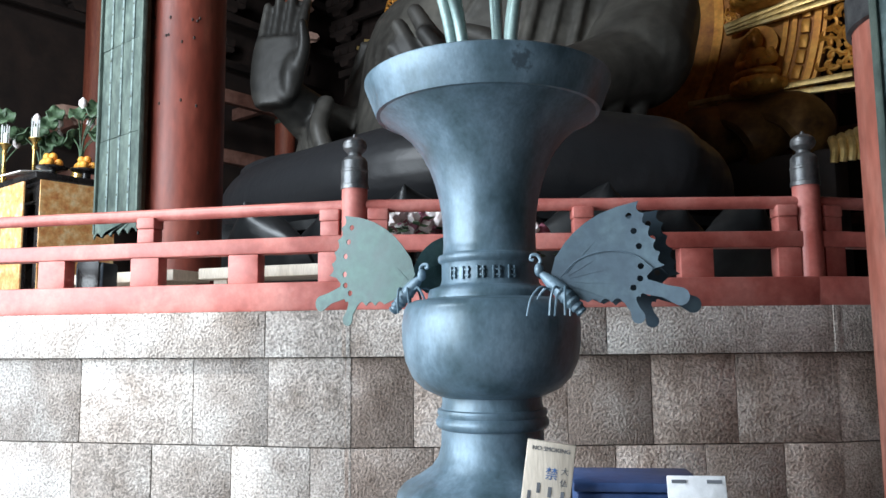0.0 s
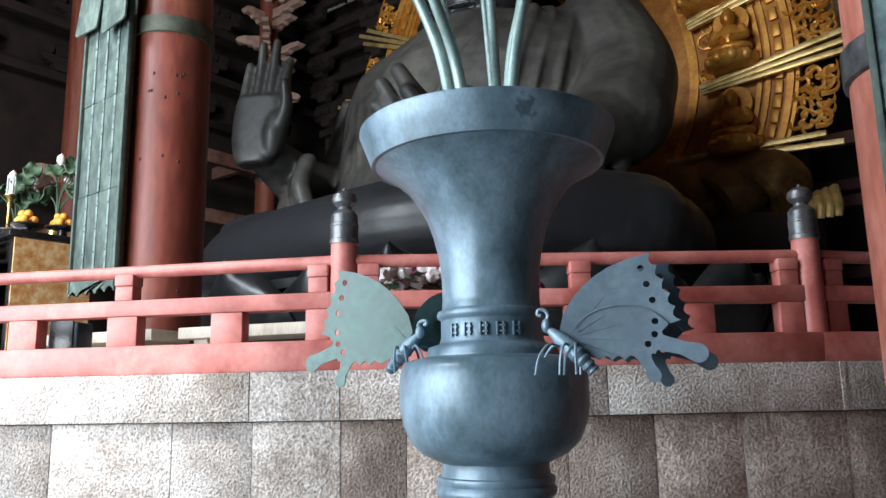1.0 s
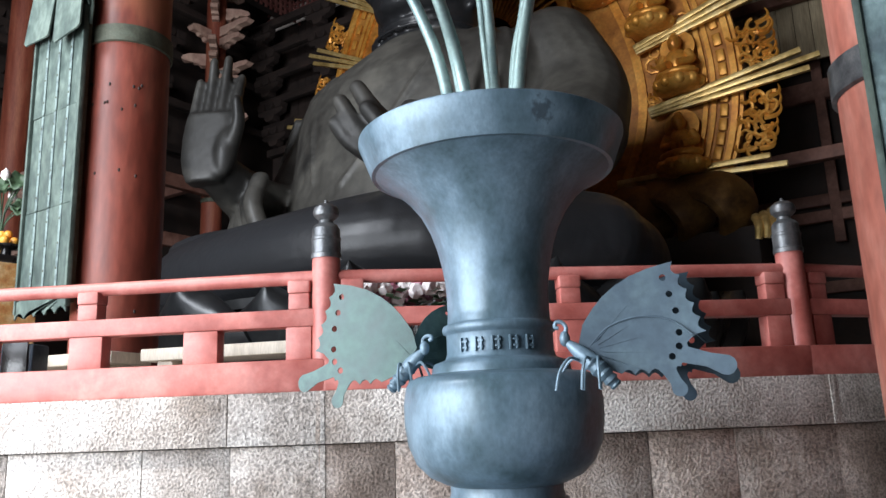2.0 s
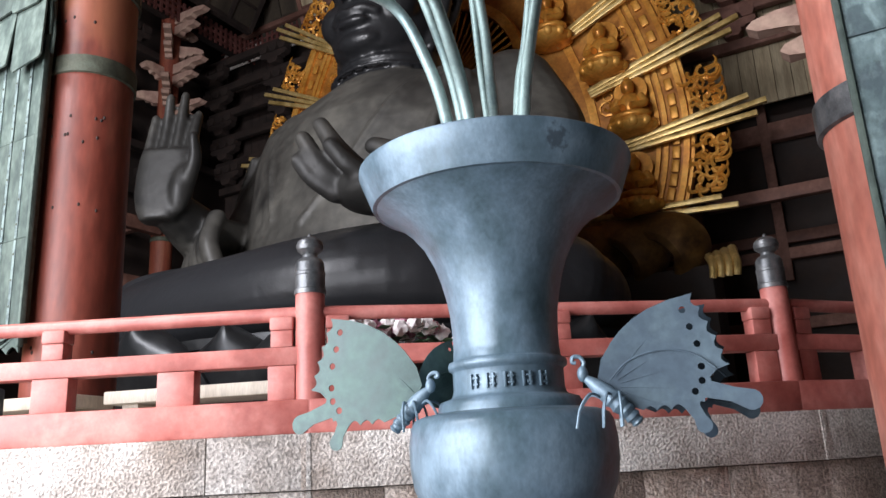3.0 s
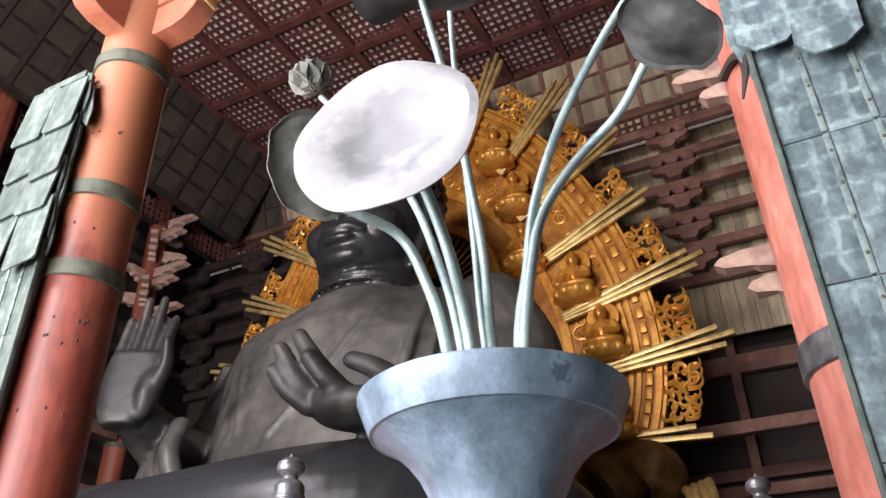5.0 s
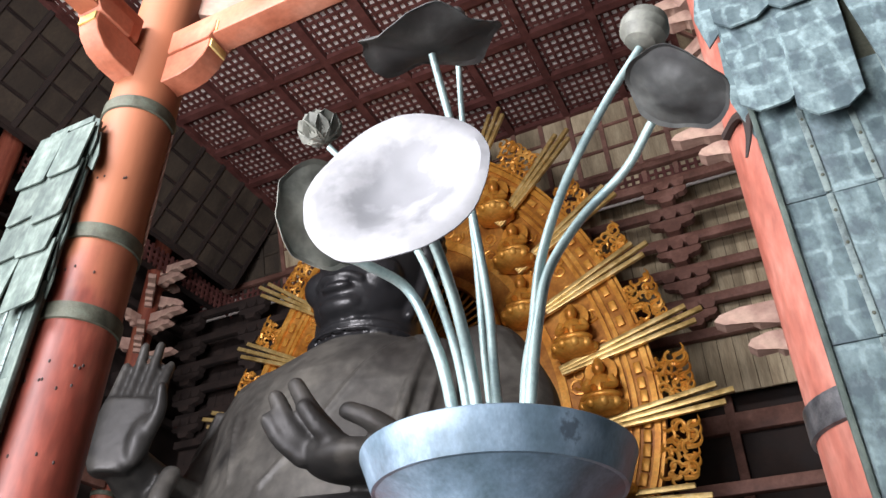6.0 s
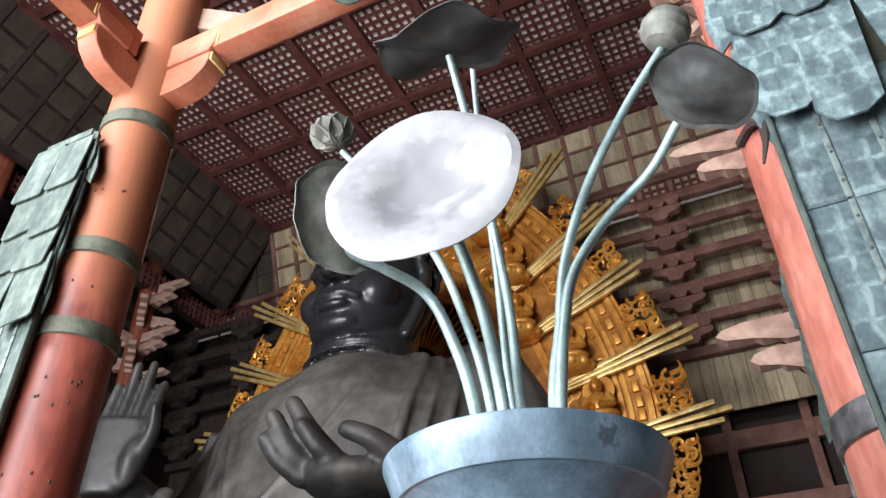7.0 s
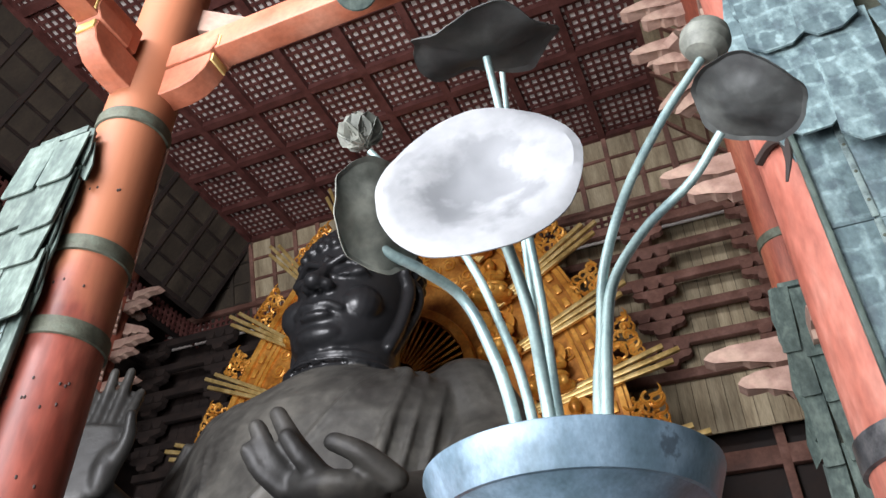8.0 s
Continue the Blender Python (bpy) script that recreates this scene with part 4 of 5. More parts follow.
for n, (a, b) in enumerate(spans):
    gap = 0.045
    part("openwork", openwork(a + gap, b - gap, 10 + n), M_GOLD, halo, "pierced gilded flame carving")["kind"] = "stuff"
    if n < len(spans) - 1:
        part("openwork", openwork(math.pi - b + gap, math.pi - a - gap, 30 + n), M_GOLD, halo, "pierced gilded flame carving")["kind"] = "stuff"


def small_figure():
    bm = BM()
    lathe(bm, [(0.35, 0), (0.62, 0.06), (0.72, 0.22), (0.62, 0.36), (0.5, 0.42)], n=20)
    for k in range(10):
        a = 2 * math.pi * k / 10
        ball(bm, (0.60 * math.cos(a), 0.60 * math.sin(a), 0.22), (0.17, 0.17, 0.17), seg=8, rings=6)
    ball(bm, (0, -0.05, 0.55), (0.62, 0.42, 0.18), seg=16, rings=8)
    ball(bm, (0, 0.05, 0.92), (0.36, 0.26, 0.45), seg=14, rings=10)
    for s in (-1, 1):
        tube(bm, smooth_path([(0.33 * s, 0.0, 1.18), (0.45 * s, -0.08, 0.88), (0.12 * s, -0.34, 0.78)], 4), 0.12, 8)
    ball(bm, (0, -0.02, 1.52), (0.20, 0.21, 0.26), seg=14, rings=10)
    ball(bm, (0, 0.02, 1.76), (0.11, 0.11, 0.10), seg=10, rings=8)
    tube(bm, [(0, 0, 1.2), (0, 0, 1.4)], 0.11, 10)
    lathe(bm, [(0.50, -0.03), (0.50, 0.03)], pose(0, 0.30, 1.5, 90), 24)
    return finish("seated_figure", bm, M_GOLD, 60)


fig = small_figure()
for sx in (-1, 1):
    for u, v in ((6.8, 8.5), (6.93, 11.18), (6.2, 13.48), (4.4, 15.27), (4.2, 17.78), (3.5, 20.27)):
        ob = new("seated_figure", fig)
        ob.parent = halo
        ob.matrix_parent_inverse = halo.matrix_basis.inverted()
        ob.matrix_basis = GM @ Matrix.Translation((u * sx, -0.62, v)) @ Matrix.Scale(1.12, 4)
        tagged(ob, "small gilded seated figure on a lotus")
ob = new("seated_figure", fig)
ob.parent = halo
ob.matrix_parent_inverse = halo.matrix_basis.inverted()
ob.matrix_basis = GM @ Matrix.Translation((0, -0.62, 22.4)) @ Matrix.Scale(1.2, 4)
# round nimbus behind the head, and cloud scrolls on the board
nim = BM()
lathe(nim, [(0.5, 0), (3.1, 0.0), (3.15, 0.25), (3.5, 0.25), (3.55, 0)], GM @ pose(0, -0.6, 14.9, 90), 64)
nimbus = part("nimbus", nim, M_GOLD, halo, "round gilded disc with carved ribs")
for k in range(60):
    a = 2 * math.pi * k / 60
    rib = BM()
    tube(rib, [(1.2 * math.cos(a), -0.62, 14.9 + 1.2 * math.sin(a)), (3.1 * math.cos(a), -0.66, 14.9 + 3.1 * math.sin(a))], 0.05, 5, 1, GM)
    part("rib", rib, M_GOLD, nimbus)
rnd = random.Random(21)
for k in range(46):
    phi = -0.1 + (math.pi + 0.2) * k / 45
    for s in (0.62 + rnd.uniform(-0.03, 0.03), 0.73 + rnd.uniform(-0.02, 0.03)):
        p = rim_at(phi + rnd.uniform(-0.03, 0.03), s)
        sc = BM()
        t0, hand = rnd.uniform(0, 6.28), rnd.choice((-1, 1))
        tube(sc, [p + Vector(((0.34 - 0.25 * q / 12) * math.cos(t0 + hand * q * 0.75), 0.02, (0.34 - 0.25 * q / 12) * math.sin(t0 + hand * q * 0.75))) for q in range(13)], 0.05, 5, 1, GM)
        part("scroll", sc, M_GOLD, halo)
# the carved foot of the halo
foot = thing("carved_socle", "carved gilded base of leaves under the halo", "base", (GX, GY - 1, ZTOP))
for sx in (-1, 1):
    part("socle", box(BM(), GM @ at(6.2 * sx, 0, 4.1), 5.2, 1.6, 4.9, 0.1), M_DARK, foot)
    for i in range(3):
        lf = BM()
        tube(lf, smooth_path([(4.6 * sx + 1.0 * i * sx, -0.5, 8.2), (5.4 * sx + 1.2 * i * sx, -0.9, 7.8), (5.8 * sx + 1.25 * i * sx, -0.8, 7.1), (5.6 * sx + 1.2 * i * sx, -0.3, 6.5)], 6), lambda q: 0.55 + 0.2 * math.sin(3.1 * q), 12, 0.5, GM)
        part("carved_leaf", lf, M_GOLDD, foot)
    tipb = BM()
    for k in range(4):
        u = 8.75 + 0.22 * k
        tube(tipb, smooth_path([(u * sx, -0.7, 6.75 + 0.05 * k), ((u + 0.1) * sx, -1.2, 6.62), ((u + 0.2) * sx, -1.5, 6.3), ((u + 0.16) * sx, -1.5, 5.95)], 5), lambda q: 0.15 - 0.05 * q, 8, 1, GM)
    part("gilt_tip", tipb, M_GOLDL, foot)


# ---- coffered lattice ceiling, one mesh of bars with pale boards over it
X0, X1, Y0, Y1, ZC = -24.9, -1.7, -5.746, 27.3, 28.5
ceil = BM()
NX, NY = 8, 12
cw, cd = (X1 - X0) / NX, (Y1 - Y0) / NY
for i in range(NX + 1):
    box(ceil, at(X0 + i * cw, (Y0 + Y1) / 2, ZC), 0.34, Y1 - Y0 + 0.3, 0.42)
for j in range(NY + 1):
    box(ceil, at((X0 + X1) / 2, Y0 + j * cd, ZC + 0.004), X1 - X0 + 0.3, 0.34, 0.40)
per = 8
for i in range(NX * per):
    if i % per:
        box(ceil, at(X0 + i * cw / per, (Y0 + Y1) / 2, ZC + 0.10), 0.135, Y1 - Y0, 0.08)
pd = 7
for j in range(NY * pd):
    if j % pd:
        box(ceil, at((X0 + X1) / 2, Y0 + j * cd / pd, ZC + 0.106), X1 - X0, 0.125, 0.08)
solid("ceiling", ceil, M_LATT, "dark red coffered lattice ceiling", "ceiling", kind="structure")
solid("ceiling_boards", box(BM(), at((X0 + X1) / 2, (Y0 + Y1) / 2, ZC + 0.20), X1 - X0 + 0.4, Y1 - Y0 + 0.4, 0.08), M_PALE, "pale boards above the lattice", "ceiling", kind="structure")


# coved board panels that slope down from the ceiling's edges
def cove(name, ax, ay, bx, by, dx, dy, drop, n, rib_mat=M_BRACKET, board_mat=M_WOODD):
    """Boards and ribs from the edge a-b, sloping outwards by dx, dy and down by drop."""
    a, b = Vector((ax, ay, ZC - 0.05)), Vector((bx, by, ZC - 0.05))
    d = Vector((dx, dy, -drop))
    c = thing(name, "sloping weathered board panels with dark red ribs", "ceiling panel", (ax, ay, ZC), kind="structure")
    along = (b - a).normalized()
    up = along.cross(d).normalized()
    rows_n = 4
    for i in range(n):
        for j in range(rows_n):
            bm = BM()
            p0, p1 = a.lerp(b, i / n), a.lerp(b, (i + 1) / n)
            q = [p0 + d * j / rows_n, p1 + d * j / rows_n, p1 + d * (j + 1) / rows_n, p0 + d * (j + 1) / rows_n]
            lo = [bm.verts.new(v) for v in q]
            hi = [bm.verts.new(v + up * 0.08) for v in q]
            bm.faces.new(lo)
            bm.faces.new(hi[::-1])
            for k in range(4):
                bm.faces.new((lo[k], lo[(k + 1) % 4], hi[(k + 1) % 4], hi[k]))
            part("board", bm, board_mat, c)
    for i in range(n + 1):
        p = a.lerp(b, i / n)
        bm = BM()
        tube(bm, [p, p + d], 0.16, 4)
        part("rib", bm, rib_mat, c)
    for j in range(rows_n + 1):
        bm = BM()
        tube(bm, [a + d * j / rows_n, b + d * j / rows_n], 0.10 if 0 < j < rows_n else 0.2, 4)
        part("rail", bm, rib_mat, c)
    return c


cove("cove_north", X0, Y1, X1, Y1, 0, 1.6, 4.4, 16, M_BRACKET, M_WOOD)
# The west cove takes the shaded boards and ribs.
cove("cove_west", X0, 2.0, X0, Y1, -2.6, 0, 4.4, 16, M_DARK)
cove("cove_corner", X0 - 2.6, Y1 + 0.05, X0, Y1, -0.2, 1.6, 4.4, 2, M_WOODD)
cove("cove_east", X1, Y1, X1, 2.0, 3.4, 0, 4.4, 16, M_BRACKET, M_WOOD)
cove("cove_corner", X1, Y1, X1 + 3.4, Y1 + 0.05, 0.2, 1.6, 4.4, 2, M_BRACKET, M_WOOD)


# ---- timber bracket tiers
def bracket_set(w=1.75, h=1.1):
    """A lobed arm on a bearing block, with three blocks on it."""
    bm = BM()
    arm_pts = [(-w / 2, h * 0.62), (-w / 2 - 0.03, h * 0.48), (-w * 0.44, h * 0.36), (-w * 0.30, h * 0.33), (-w * 0.26, h * 0.28), (w * 0.26, h * 0.28), (w * 0.30, h * 0.33), (w * 0.44, h * 0.36), (w / 2 + 0.03, h * 0.48), (w / 2, h * 0.62)]
    plate(bm, arm_pts, 0.36, pose(0, 0.18, 0, 90))
    plate(bm, [(-0.34, h * 0.28), (-0.34, h * 0.14), (-0.22, 0.0), (0.22, 0.0), (0.34, h * 0.14), (0.34, h * 0.28)], 0.5, pose(0, 0.25, 0, 90))
    for x in (-w * 0.36, 0, w * 0.36):
        blk = [(-0.25, h * 0.99), (-0.26, h * 0.80), (-0.18, h * 0.62), (0.18, h * 0.62), (0.26, h * 0.80), (0.25, h * 0.99)]
        plate(bm, [(x + u, v) for u, v in blk], 0.5, pose(0, 0.25, 0, 90))
    return finish("bracket_arm", bm, M_BRACKET)


def nosing(length=1.7):
    """A carved beam end with a hooked nose."""
    bm = BM()
    pts = [(0, 0.62), (0, 0.0), (length * 0.30, -0.02), (length * 0.36, 0.16), (length * 0.55, 0.14), (length * 0.62, 0.27), (length * 0.90, 0.24), (length, 0.38), (length * 0.93, 0.52), (length * 0.7, 0.62)]
    plate(bm, pts, 0.36, pose(0, 0.18, 0, 90))
    return finish("beam_end", bm, M_NOSE)


ARM, NOSE = bracket_set(), nosing()
# Near-black arm for the west half, where shade is put into the colour.
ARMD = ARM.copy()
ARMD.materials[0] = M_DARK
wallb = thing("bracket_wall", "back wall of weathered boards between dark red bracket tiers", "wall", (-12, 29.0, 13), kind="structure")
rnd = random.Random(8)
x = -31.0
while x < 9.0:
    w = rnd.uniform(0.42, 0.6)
    # Planks west of -14 are near-black, as painted shade.
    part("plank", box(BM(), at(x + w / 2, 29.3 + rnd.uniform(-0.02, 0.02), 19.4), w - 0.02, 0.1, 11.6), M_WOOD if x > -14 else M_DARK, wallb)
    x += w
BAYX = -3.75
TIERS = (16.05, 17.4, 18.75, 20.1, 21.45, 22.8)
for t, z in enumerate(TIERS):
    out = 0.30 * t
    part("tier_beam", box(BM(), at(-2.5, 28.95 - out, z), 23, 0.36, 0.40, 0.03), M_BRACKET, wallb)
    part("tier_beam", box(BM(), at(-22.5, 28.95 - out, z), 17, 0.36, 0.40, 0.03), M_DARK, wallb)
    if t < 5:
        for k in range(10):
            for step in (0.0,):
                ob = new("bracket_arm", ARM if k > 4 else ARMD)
                ob.parent = wallb
                ob.matrix_parent_inverse = wallb.matrix_basis.inverted()
                ob.matrix_basis = at(BAYX + 4.4 * (k - 7), 28.85 - out - 0.2, z + 0.2) @ Matrix.Diagonal((1 + 0.05 * (t % 2), 1, 1, 1))
part("frieze_beam", box(BM(), at(-11, 28.5, 24.85), 40, 0.3, 0.3, 0.02), M_BRACKET, wallb)
fz = BM()
for k in range(110):
    box(fz, at(-30 + 0.36 * k, 28.7, 24.1), 0.15, 0.08, 1.2)
for z in (23.75, 24.1, 24.45):
    box(fz, at(-11, 28.704, z), 40, 0.06, 0.13)
part("frieze_lattice", fz, M_LATT, wallb)
part("frieze_backing", box(BM(), at(-11, 28.95, 24.1), 40, 0.06, 1.3), M_PALE, wallb)

# lattice windows and beams low on the back wall
low = thing("lattice_windows", "dark red lattice windows with heavy frames", "window", (-12, 30.5, 8), kind="structure")
part("backing", box(BM(), at(-11, 30.8, 9.0), 40, 0.1, 18.0), M_DARK, low)
for z in (16.0, 14.3, 12.8, 8.6, 8.0, 5.4):
    part("beam", box(BM(), at(-11, 30.4, z), 40, 0.4, 0.42 if z != 12.8 else 0.75, 0.03), M_BRACKET, low)
for k in range(14):
    part("mullion", box(BM(), at(-29.5 + 2.9 * k, 30.36, 11.5), 0.36, 0.34, 9.0, 0.03), M_BRACKET, low)
lt = BM()
for k in range(150):
    box(lt, at(-30.5 + 0.27 * k, 30.6, 15.15), 0.11, 0.06, 1.7)
for k in range(6):
    box(lt, at(-11, 30.62, 14.5 + 0.27 * k), 40, 0.05, 0.10)
part("lattice", lt, M_LATT, low)
part("red_tie_beam", box(BM(), at(1.0, 26.5, 9.2), 12.5, 0.4, 0.42, 0.03), M_BRACKET, low)

# inner bracket wall on the west side, its dimness put into near-black timber
wst = thing("bracket_wall", "side wall of boards and bracket tiers, shade put into its colour", "wall", (-30, 14, 13), kind="structure")
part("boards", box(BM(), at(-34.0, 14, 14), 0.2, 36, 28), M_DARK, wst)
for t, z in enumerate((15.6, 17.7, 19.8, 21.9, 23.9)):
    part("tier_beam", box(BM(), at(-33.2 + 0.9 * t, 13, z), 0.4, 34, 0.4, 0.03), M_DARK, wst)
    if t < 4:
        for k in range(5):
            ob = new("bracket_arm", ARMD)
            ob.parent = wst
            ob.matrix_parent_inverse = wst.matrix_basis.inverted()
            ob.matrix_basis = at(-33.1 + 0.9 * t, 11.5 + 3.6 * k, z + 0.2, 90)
fw = BM()
for k in range(75):
    box(fw, at(-28.9, 2.5 + 0.36 * k, 24.0), 0.08, 0.15, 1.2)
for z in (23.65, 24.0, 24.35):
    box(fw, at(-28.904, 15, z), 0.06, 28, 0.13)
part("frieze_lattice", fw, M_LATT, wst)


def beam_stack(x, y, levels, rz, reach=1.75):
    """Carved beam ends that stick out of a column, tier over tier."""
    c = thing("bracket_stack", "faded pink carved beam ends stacked on a column", "bracket", (x, y, levels[0]), "column brackets")
    for i, z in enumerate(levels):
        for j, (turn, sc) in enumerate(((rz, reach), (rz, reach * 0.72))):
            ob = new("beam_end", NOSE)
            ob.parent = c
            ob.matrix_parent_inverse = c.matrix_basis.inverted()
            ob.matrix_basis = at(x, y, z - 0.62 * j, turn) @ pose(0.3, 0, 0) @ Matrix.Diagonal((sc / 1.7, 1.0, 0.8, 1))
        ob = new("beam_end", NOSE)
        ob.parent = c
        ob.matrix_parent_inverse = c.matrix_basis.inverted()
        ob.matrix_basis = at(x, y, z - 0.3, rz - 90 if i % 2 else rz + 90) @ pose(0.3, 0, 0) @ Matrix.Diagonal((0.8, 1.0, 1.0, 1))
    return c


beam_stack(-29.7, 24.0, (18.3, 20.6, 23.4), 0, 2.3)
beam_stack(-29.7, 24.0, (16.4, 19.4, 22.0), -45, 2.0)
beam_stack(0.05, 14.0, (8.4, 13.1, 17.5, 19.3), 180, 1.75)
beam_stack(0.05, 14.0, (16.6, 18.4), 140, 1.8)
beam_stack(-28.8, 14.0, (7.2, 9.9), -10, 2.0)
tie = thing("tie_beam", "long dark red tie beams between far columns", "beam", (-20, 18, 12), kind="structure")
for x, y, z, ln, rz in ((-29.3, 19.0, 9.6, 9.0, 90), (-29.3, 19.0, 12.4, 9.0, 90), (-36, 14.0, 10.2, 14, 0), (-36, 14.0, 7.8, 14, 0), (-36, 24.0, 13.2, 12, 0), (-28.9, 8.0, 7.0, 11, 90)):
    part("beam", box(BM(), at(x, y, z, rz), ln, 0.4, 0.62, 0.03), M_BRACKET, tie)


# ---- brackets and beams at the near column
bx = thing("column_bracket", "orange-red carved bracket arms with ochre ends on the column", "bracket", (-8.25, 5.12, 9.6))


def arm(m, ln, h, d, mat, curve=True):
    bm = BM()
    pts = [(0, h), (0, 0), (ln * 0.45, 0.0), (ln * 0.72, h * 0.12), (ln * 0.92, h * 0.42), (ln, h * 0.7), (ln, h)] if curve else [(0, h), (0, 0), (ln - 0.10, 0), (ln, 0.14), (ln, h)]
    plate(bm, pts, d, m @ pose(0, d / 2, 0, 90))
    bmesh.ops.bevel(bm, geom=[e for e in bm.edges if e.calc_face_angle(0) > 0.7], offset=0.012, segments=1, affect="EDGES")
    return bm


for rz in (0, -90):
    m = at(-8.25, 5.12, 9.60, rz) @ pose(0.38, 0, 0)
    part("lower_arm", arm(m, 0.82, 0.52, 0.34, M_ORANGE), M_ORANGE, bx)
    part("ochre_end", box(BM(), m @ at(0.835, 0, 0.44), 0.03, 0.30, 0.15, 0.004), M_YELLOW, bx, "ochre painted end")
    part("block", arm(m @ at(0.30, 0, 0.524), 0.62, 0.30, 0.42, M_ORANGE, False), M_ORANGE, bx)
    part("ochre_edge", box(BM(), m @ at(0.935, 0, 0.70), 0.03, 0.40, 0.20, 0.004), M_YELLOW, bx, "ochre painted end")
for k in range(2):
    m = at(-8.25, 5.12, 11.4 + 0.8 * k, 35 + 70 * k) @ pose(0.38, 0, 0)
    part("upper_arm", arm(m, 0.95, 0.5, 0.3, M_NOSE), M_NOSE, bx)
beam = thing("beam", "thick orange-red painted beam between the columns", "beam", (-4.3, 5.12, 10.2))
part("timber", box(BM(), at(-4.3, 5.12, 10.41), 7.2, 0.37, 0.48, 0.03), M_ORANGE, beam)
beam2 = thing("beam", "thick orange-red painted beam running to the front", "beam", (-8.25, 0, 10.2))
part("timber", box(BM(), at(-8.25, -0.65, 10.414), 0.37, 10.5, 0.48, 0.03), M_ORANGE, beam2)
pipe = BM()
tube(pipe, [(-7.875, 5.42, 6.9), (-7.875, 5.42, 9.0)], 0.018, 8)
solid("conduit", pipe, M_NOSE, "thin pale conduit running up the column", "pipe")
disc = thing("hanging_disc", "small verdigris disc hung from the beam", "ornament", (-4.6, 4.75, 9.8))
part("plate", lathe(BM(), [(0.001, -0.02), (0.26, -0.02), (0.28, 0.0), (0.26, 0.02), (0.001, 0.02)], look((-4.66, 4.72, 9.88), (-1.5, 0, 1.6)), 28, False), M_COPPER, disc)
part("hanger", box(BM(), at(-4.66, 4.84, 10.05), 0.05, 0.2, 0.3), M_BAND, disc)


# ---- the copper banners on the columns
def banner(x0, x1, y, z0, z1, label, tiers, tier_h, seed, plate_mat=M_PLATE, side_w=0.14, cols=4, point=0.10):
    """A hanging banner of verdigris plates: a flat sheet below, overlapping tags above."""
    rnd = random.Random(seed)
    b = thing("banner", label, "banner", ((x0 + x1) / 2, y, z0), "copper banners")
    w, cx = x1 - x0, (x0 + x1) / 2
    zt = z1 - tiers * tier_h
    part("core", box(BM(), at(cx, y + 0.06, (z0 + z1) / 2), w - 0.10, 0.05, z1 - z0 - 0.1), M_BAND, b)
    n = max(1, round((zt - z0) / 1.02))
    for i in range(n):
        h = (zt - z0) / n
        for k in range(4):
            part("plate", box(BM(), at(x0 + w * (k + 0.5) / 4, y + rnd.uniform(0, 0.008), z0 + h * (i + 0.5), 0, rnd.uniform(-0.3, 0.3), rnd.uniform(-0.5, 0.5)), w / 4 - 0.003, 0.03, h - 0.006, 0.006), plate_mat, b)
        for k in (1, 2, 3):
            part("seam", box(BM(), at(x0 + w * k / 4, y - 0.017, z0 + h * (i + 0.5)), 0.042, 0.016, h - 0.02, 0.005), M_BATTEN, b)
            for q in range(4):
                part("rivet", ball(BM(), (x0 + w * k / 4, y - 0.025, z0 + h * (i + 0.14 + 0.24 * q)), (0.012, 0.008, 0.014), seg=8, rings=6), M_BAND, b)
    for s in (-1, 1):
        part("edge_strip", box(BM(), at(cx + s * (w / 2 - 0.01), y - 0.02, (z0 + zt) / 2), 0.04, 0.06, zt - z0, 0.008), M_COPPER, b)
    # scalloped lower hem
    hem = scallop((w / 2, 0), (-w / 2, 0), 5, -0.07) + [(-w / 2, 0), (-w / 2, 0.2), (w / 2, 0.2)]
    bm = BM()
    plate(bm, hem, 0.02, at(cx, y - 0.015, z0 - 0.06) @ pose(0, 0, 0, 90))
    part("hem", bm, M_COPPER, b)
    for t in range(tiers):
        z = z1 - t * tier_h
        flare = 0.20 * (1 - t / (tiers + 1))
        for k in range(cols):
            u = (k + 0.5) / cols - 0.5
            tw, th = w / cols * 1.04, tier_h * rnd.uniform(1.25, 1.5)
            cut = rnd.uniform(0.75, 1.0) * point * tw
            tag = [(-tw / 2, 0), (-tw / 2, -th + cut), (-tw / 2 + cut, -th), (tw / 2 - cut, -th + 0.02), (tw / 2, -th + cut * 1.1), (tw / 2, 0)]
            bm = BM()
            m = at(cx + u * w * 1.04, y - 0.06 - 0.012 * k, z - 0.09 * k) @ pose(0, 0, 0, 90 - 4, 0, 0) @ pose(0, 0, 0, 0, 0, rnd.uniform(-5, 5))
            plate(bm, tag, 0.02, m)
            part("tag", bm, plate_mat, b)
        for s in (-1, 1):
            for q in range(2):
                bm = BM()
                ln, th = side_w + flare * 0.25 + 0.04 * q, tier_h * rnd.uniform(0.98, 1.1)
                tag = [(0, 0.05), (0.0, -th * 0.8), (ln * 0.6, -th), (ln, -th * 0.62), (ln * 0.75, 0.0)]
                m = at(cx + s * (w / 2 - 0.08), y - 0.02 + 0.05 * q, z - 0.35 * q * tier_h) @ Matrix.Diagonal((s, 1, 1, 1)) @ pose(0, 0, 0, 90, 0, 0) @ pose(0, 0, 0, 0, rnd.uniform(-14, 4), rnd.uniform(-4, 8))
                plate(bm, tag, 0.02, m, lambda a, c: 0.15 * a * a)
                part("side_tag", bm, plate_mat, b)
    part("top_bar", box(BM(), at(cx, y + 0.02, z1 + 0.05), w * 0.8, 0.16, 0.12, 0.02), M_COPPER, b)
    return b


banner(-9.17, -8.16, 4.52, 2.70, 8.62, "long verdigris copper banner with overlapping tags, hung before a column", 4, 0.62, 3, M_COPPER, side_w=0.07, cols=2)
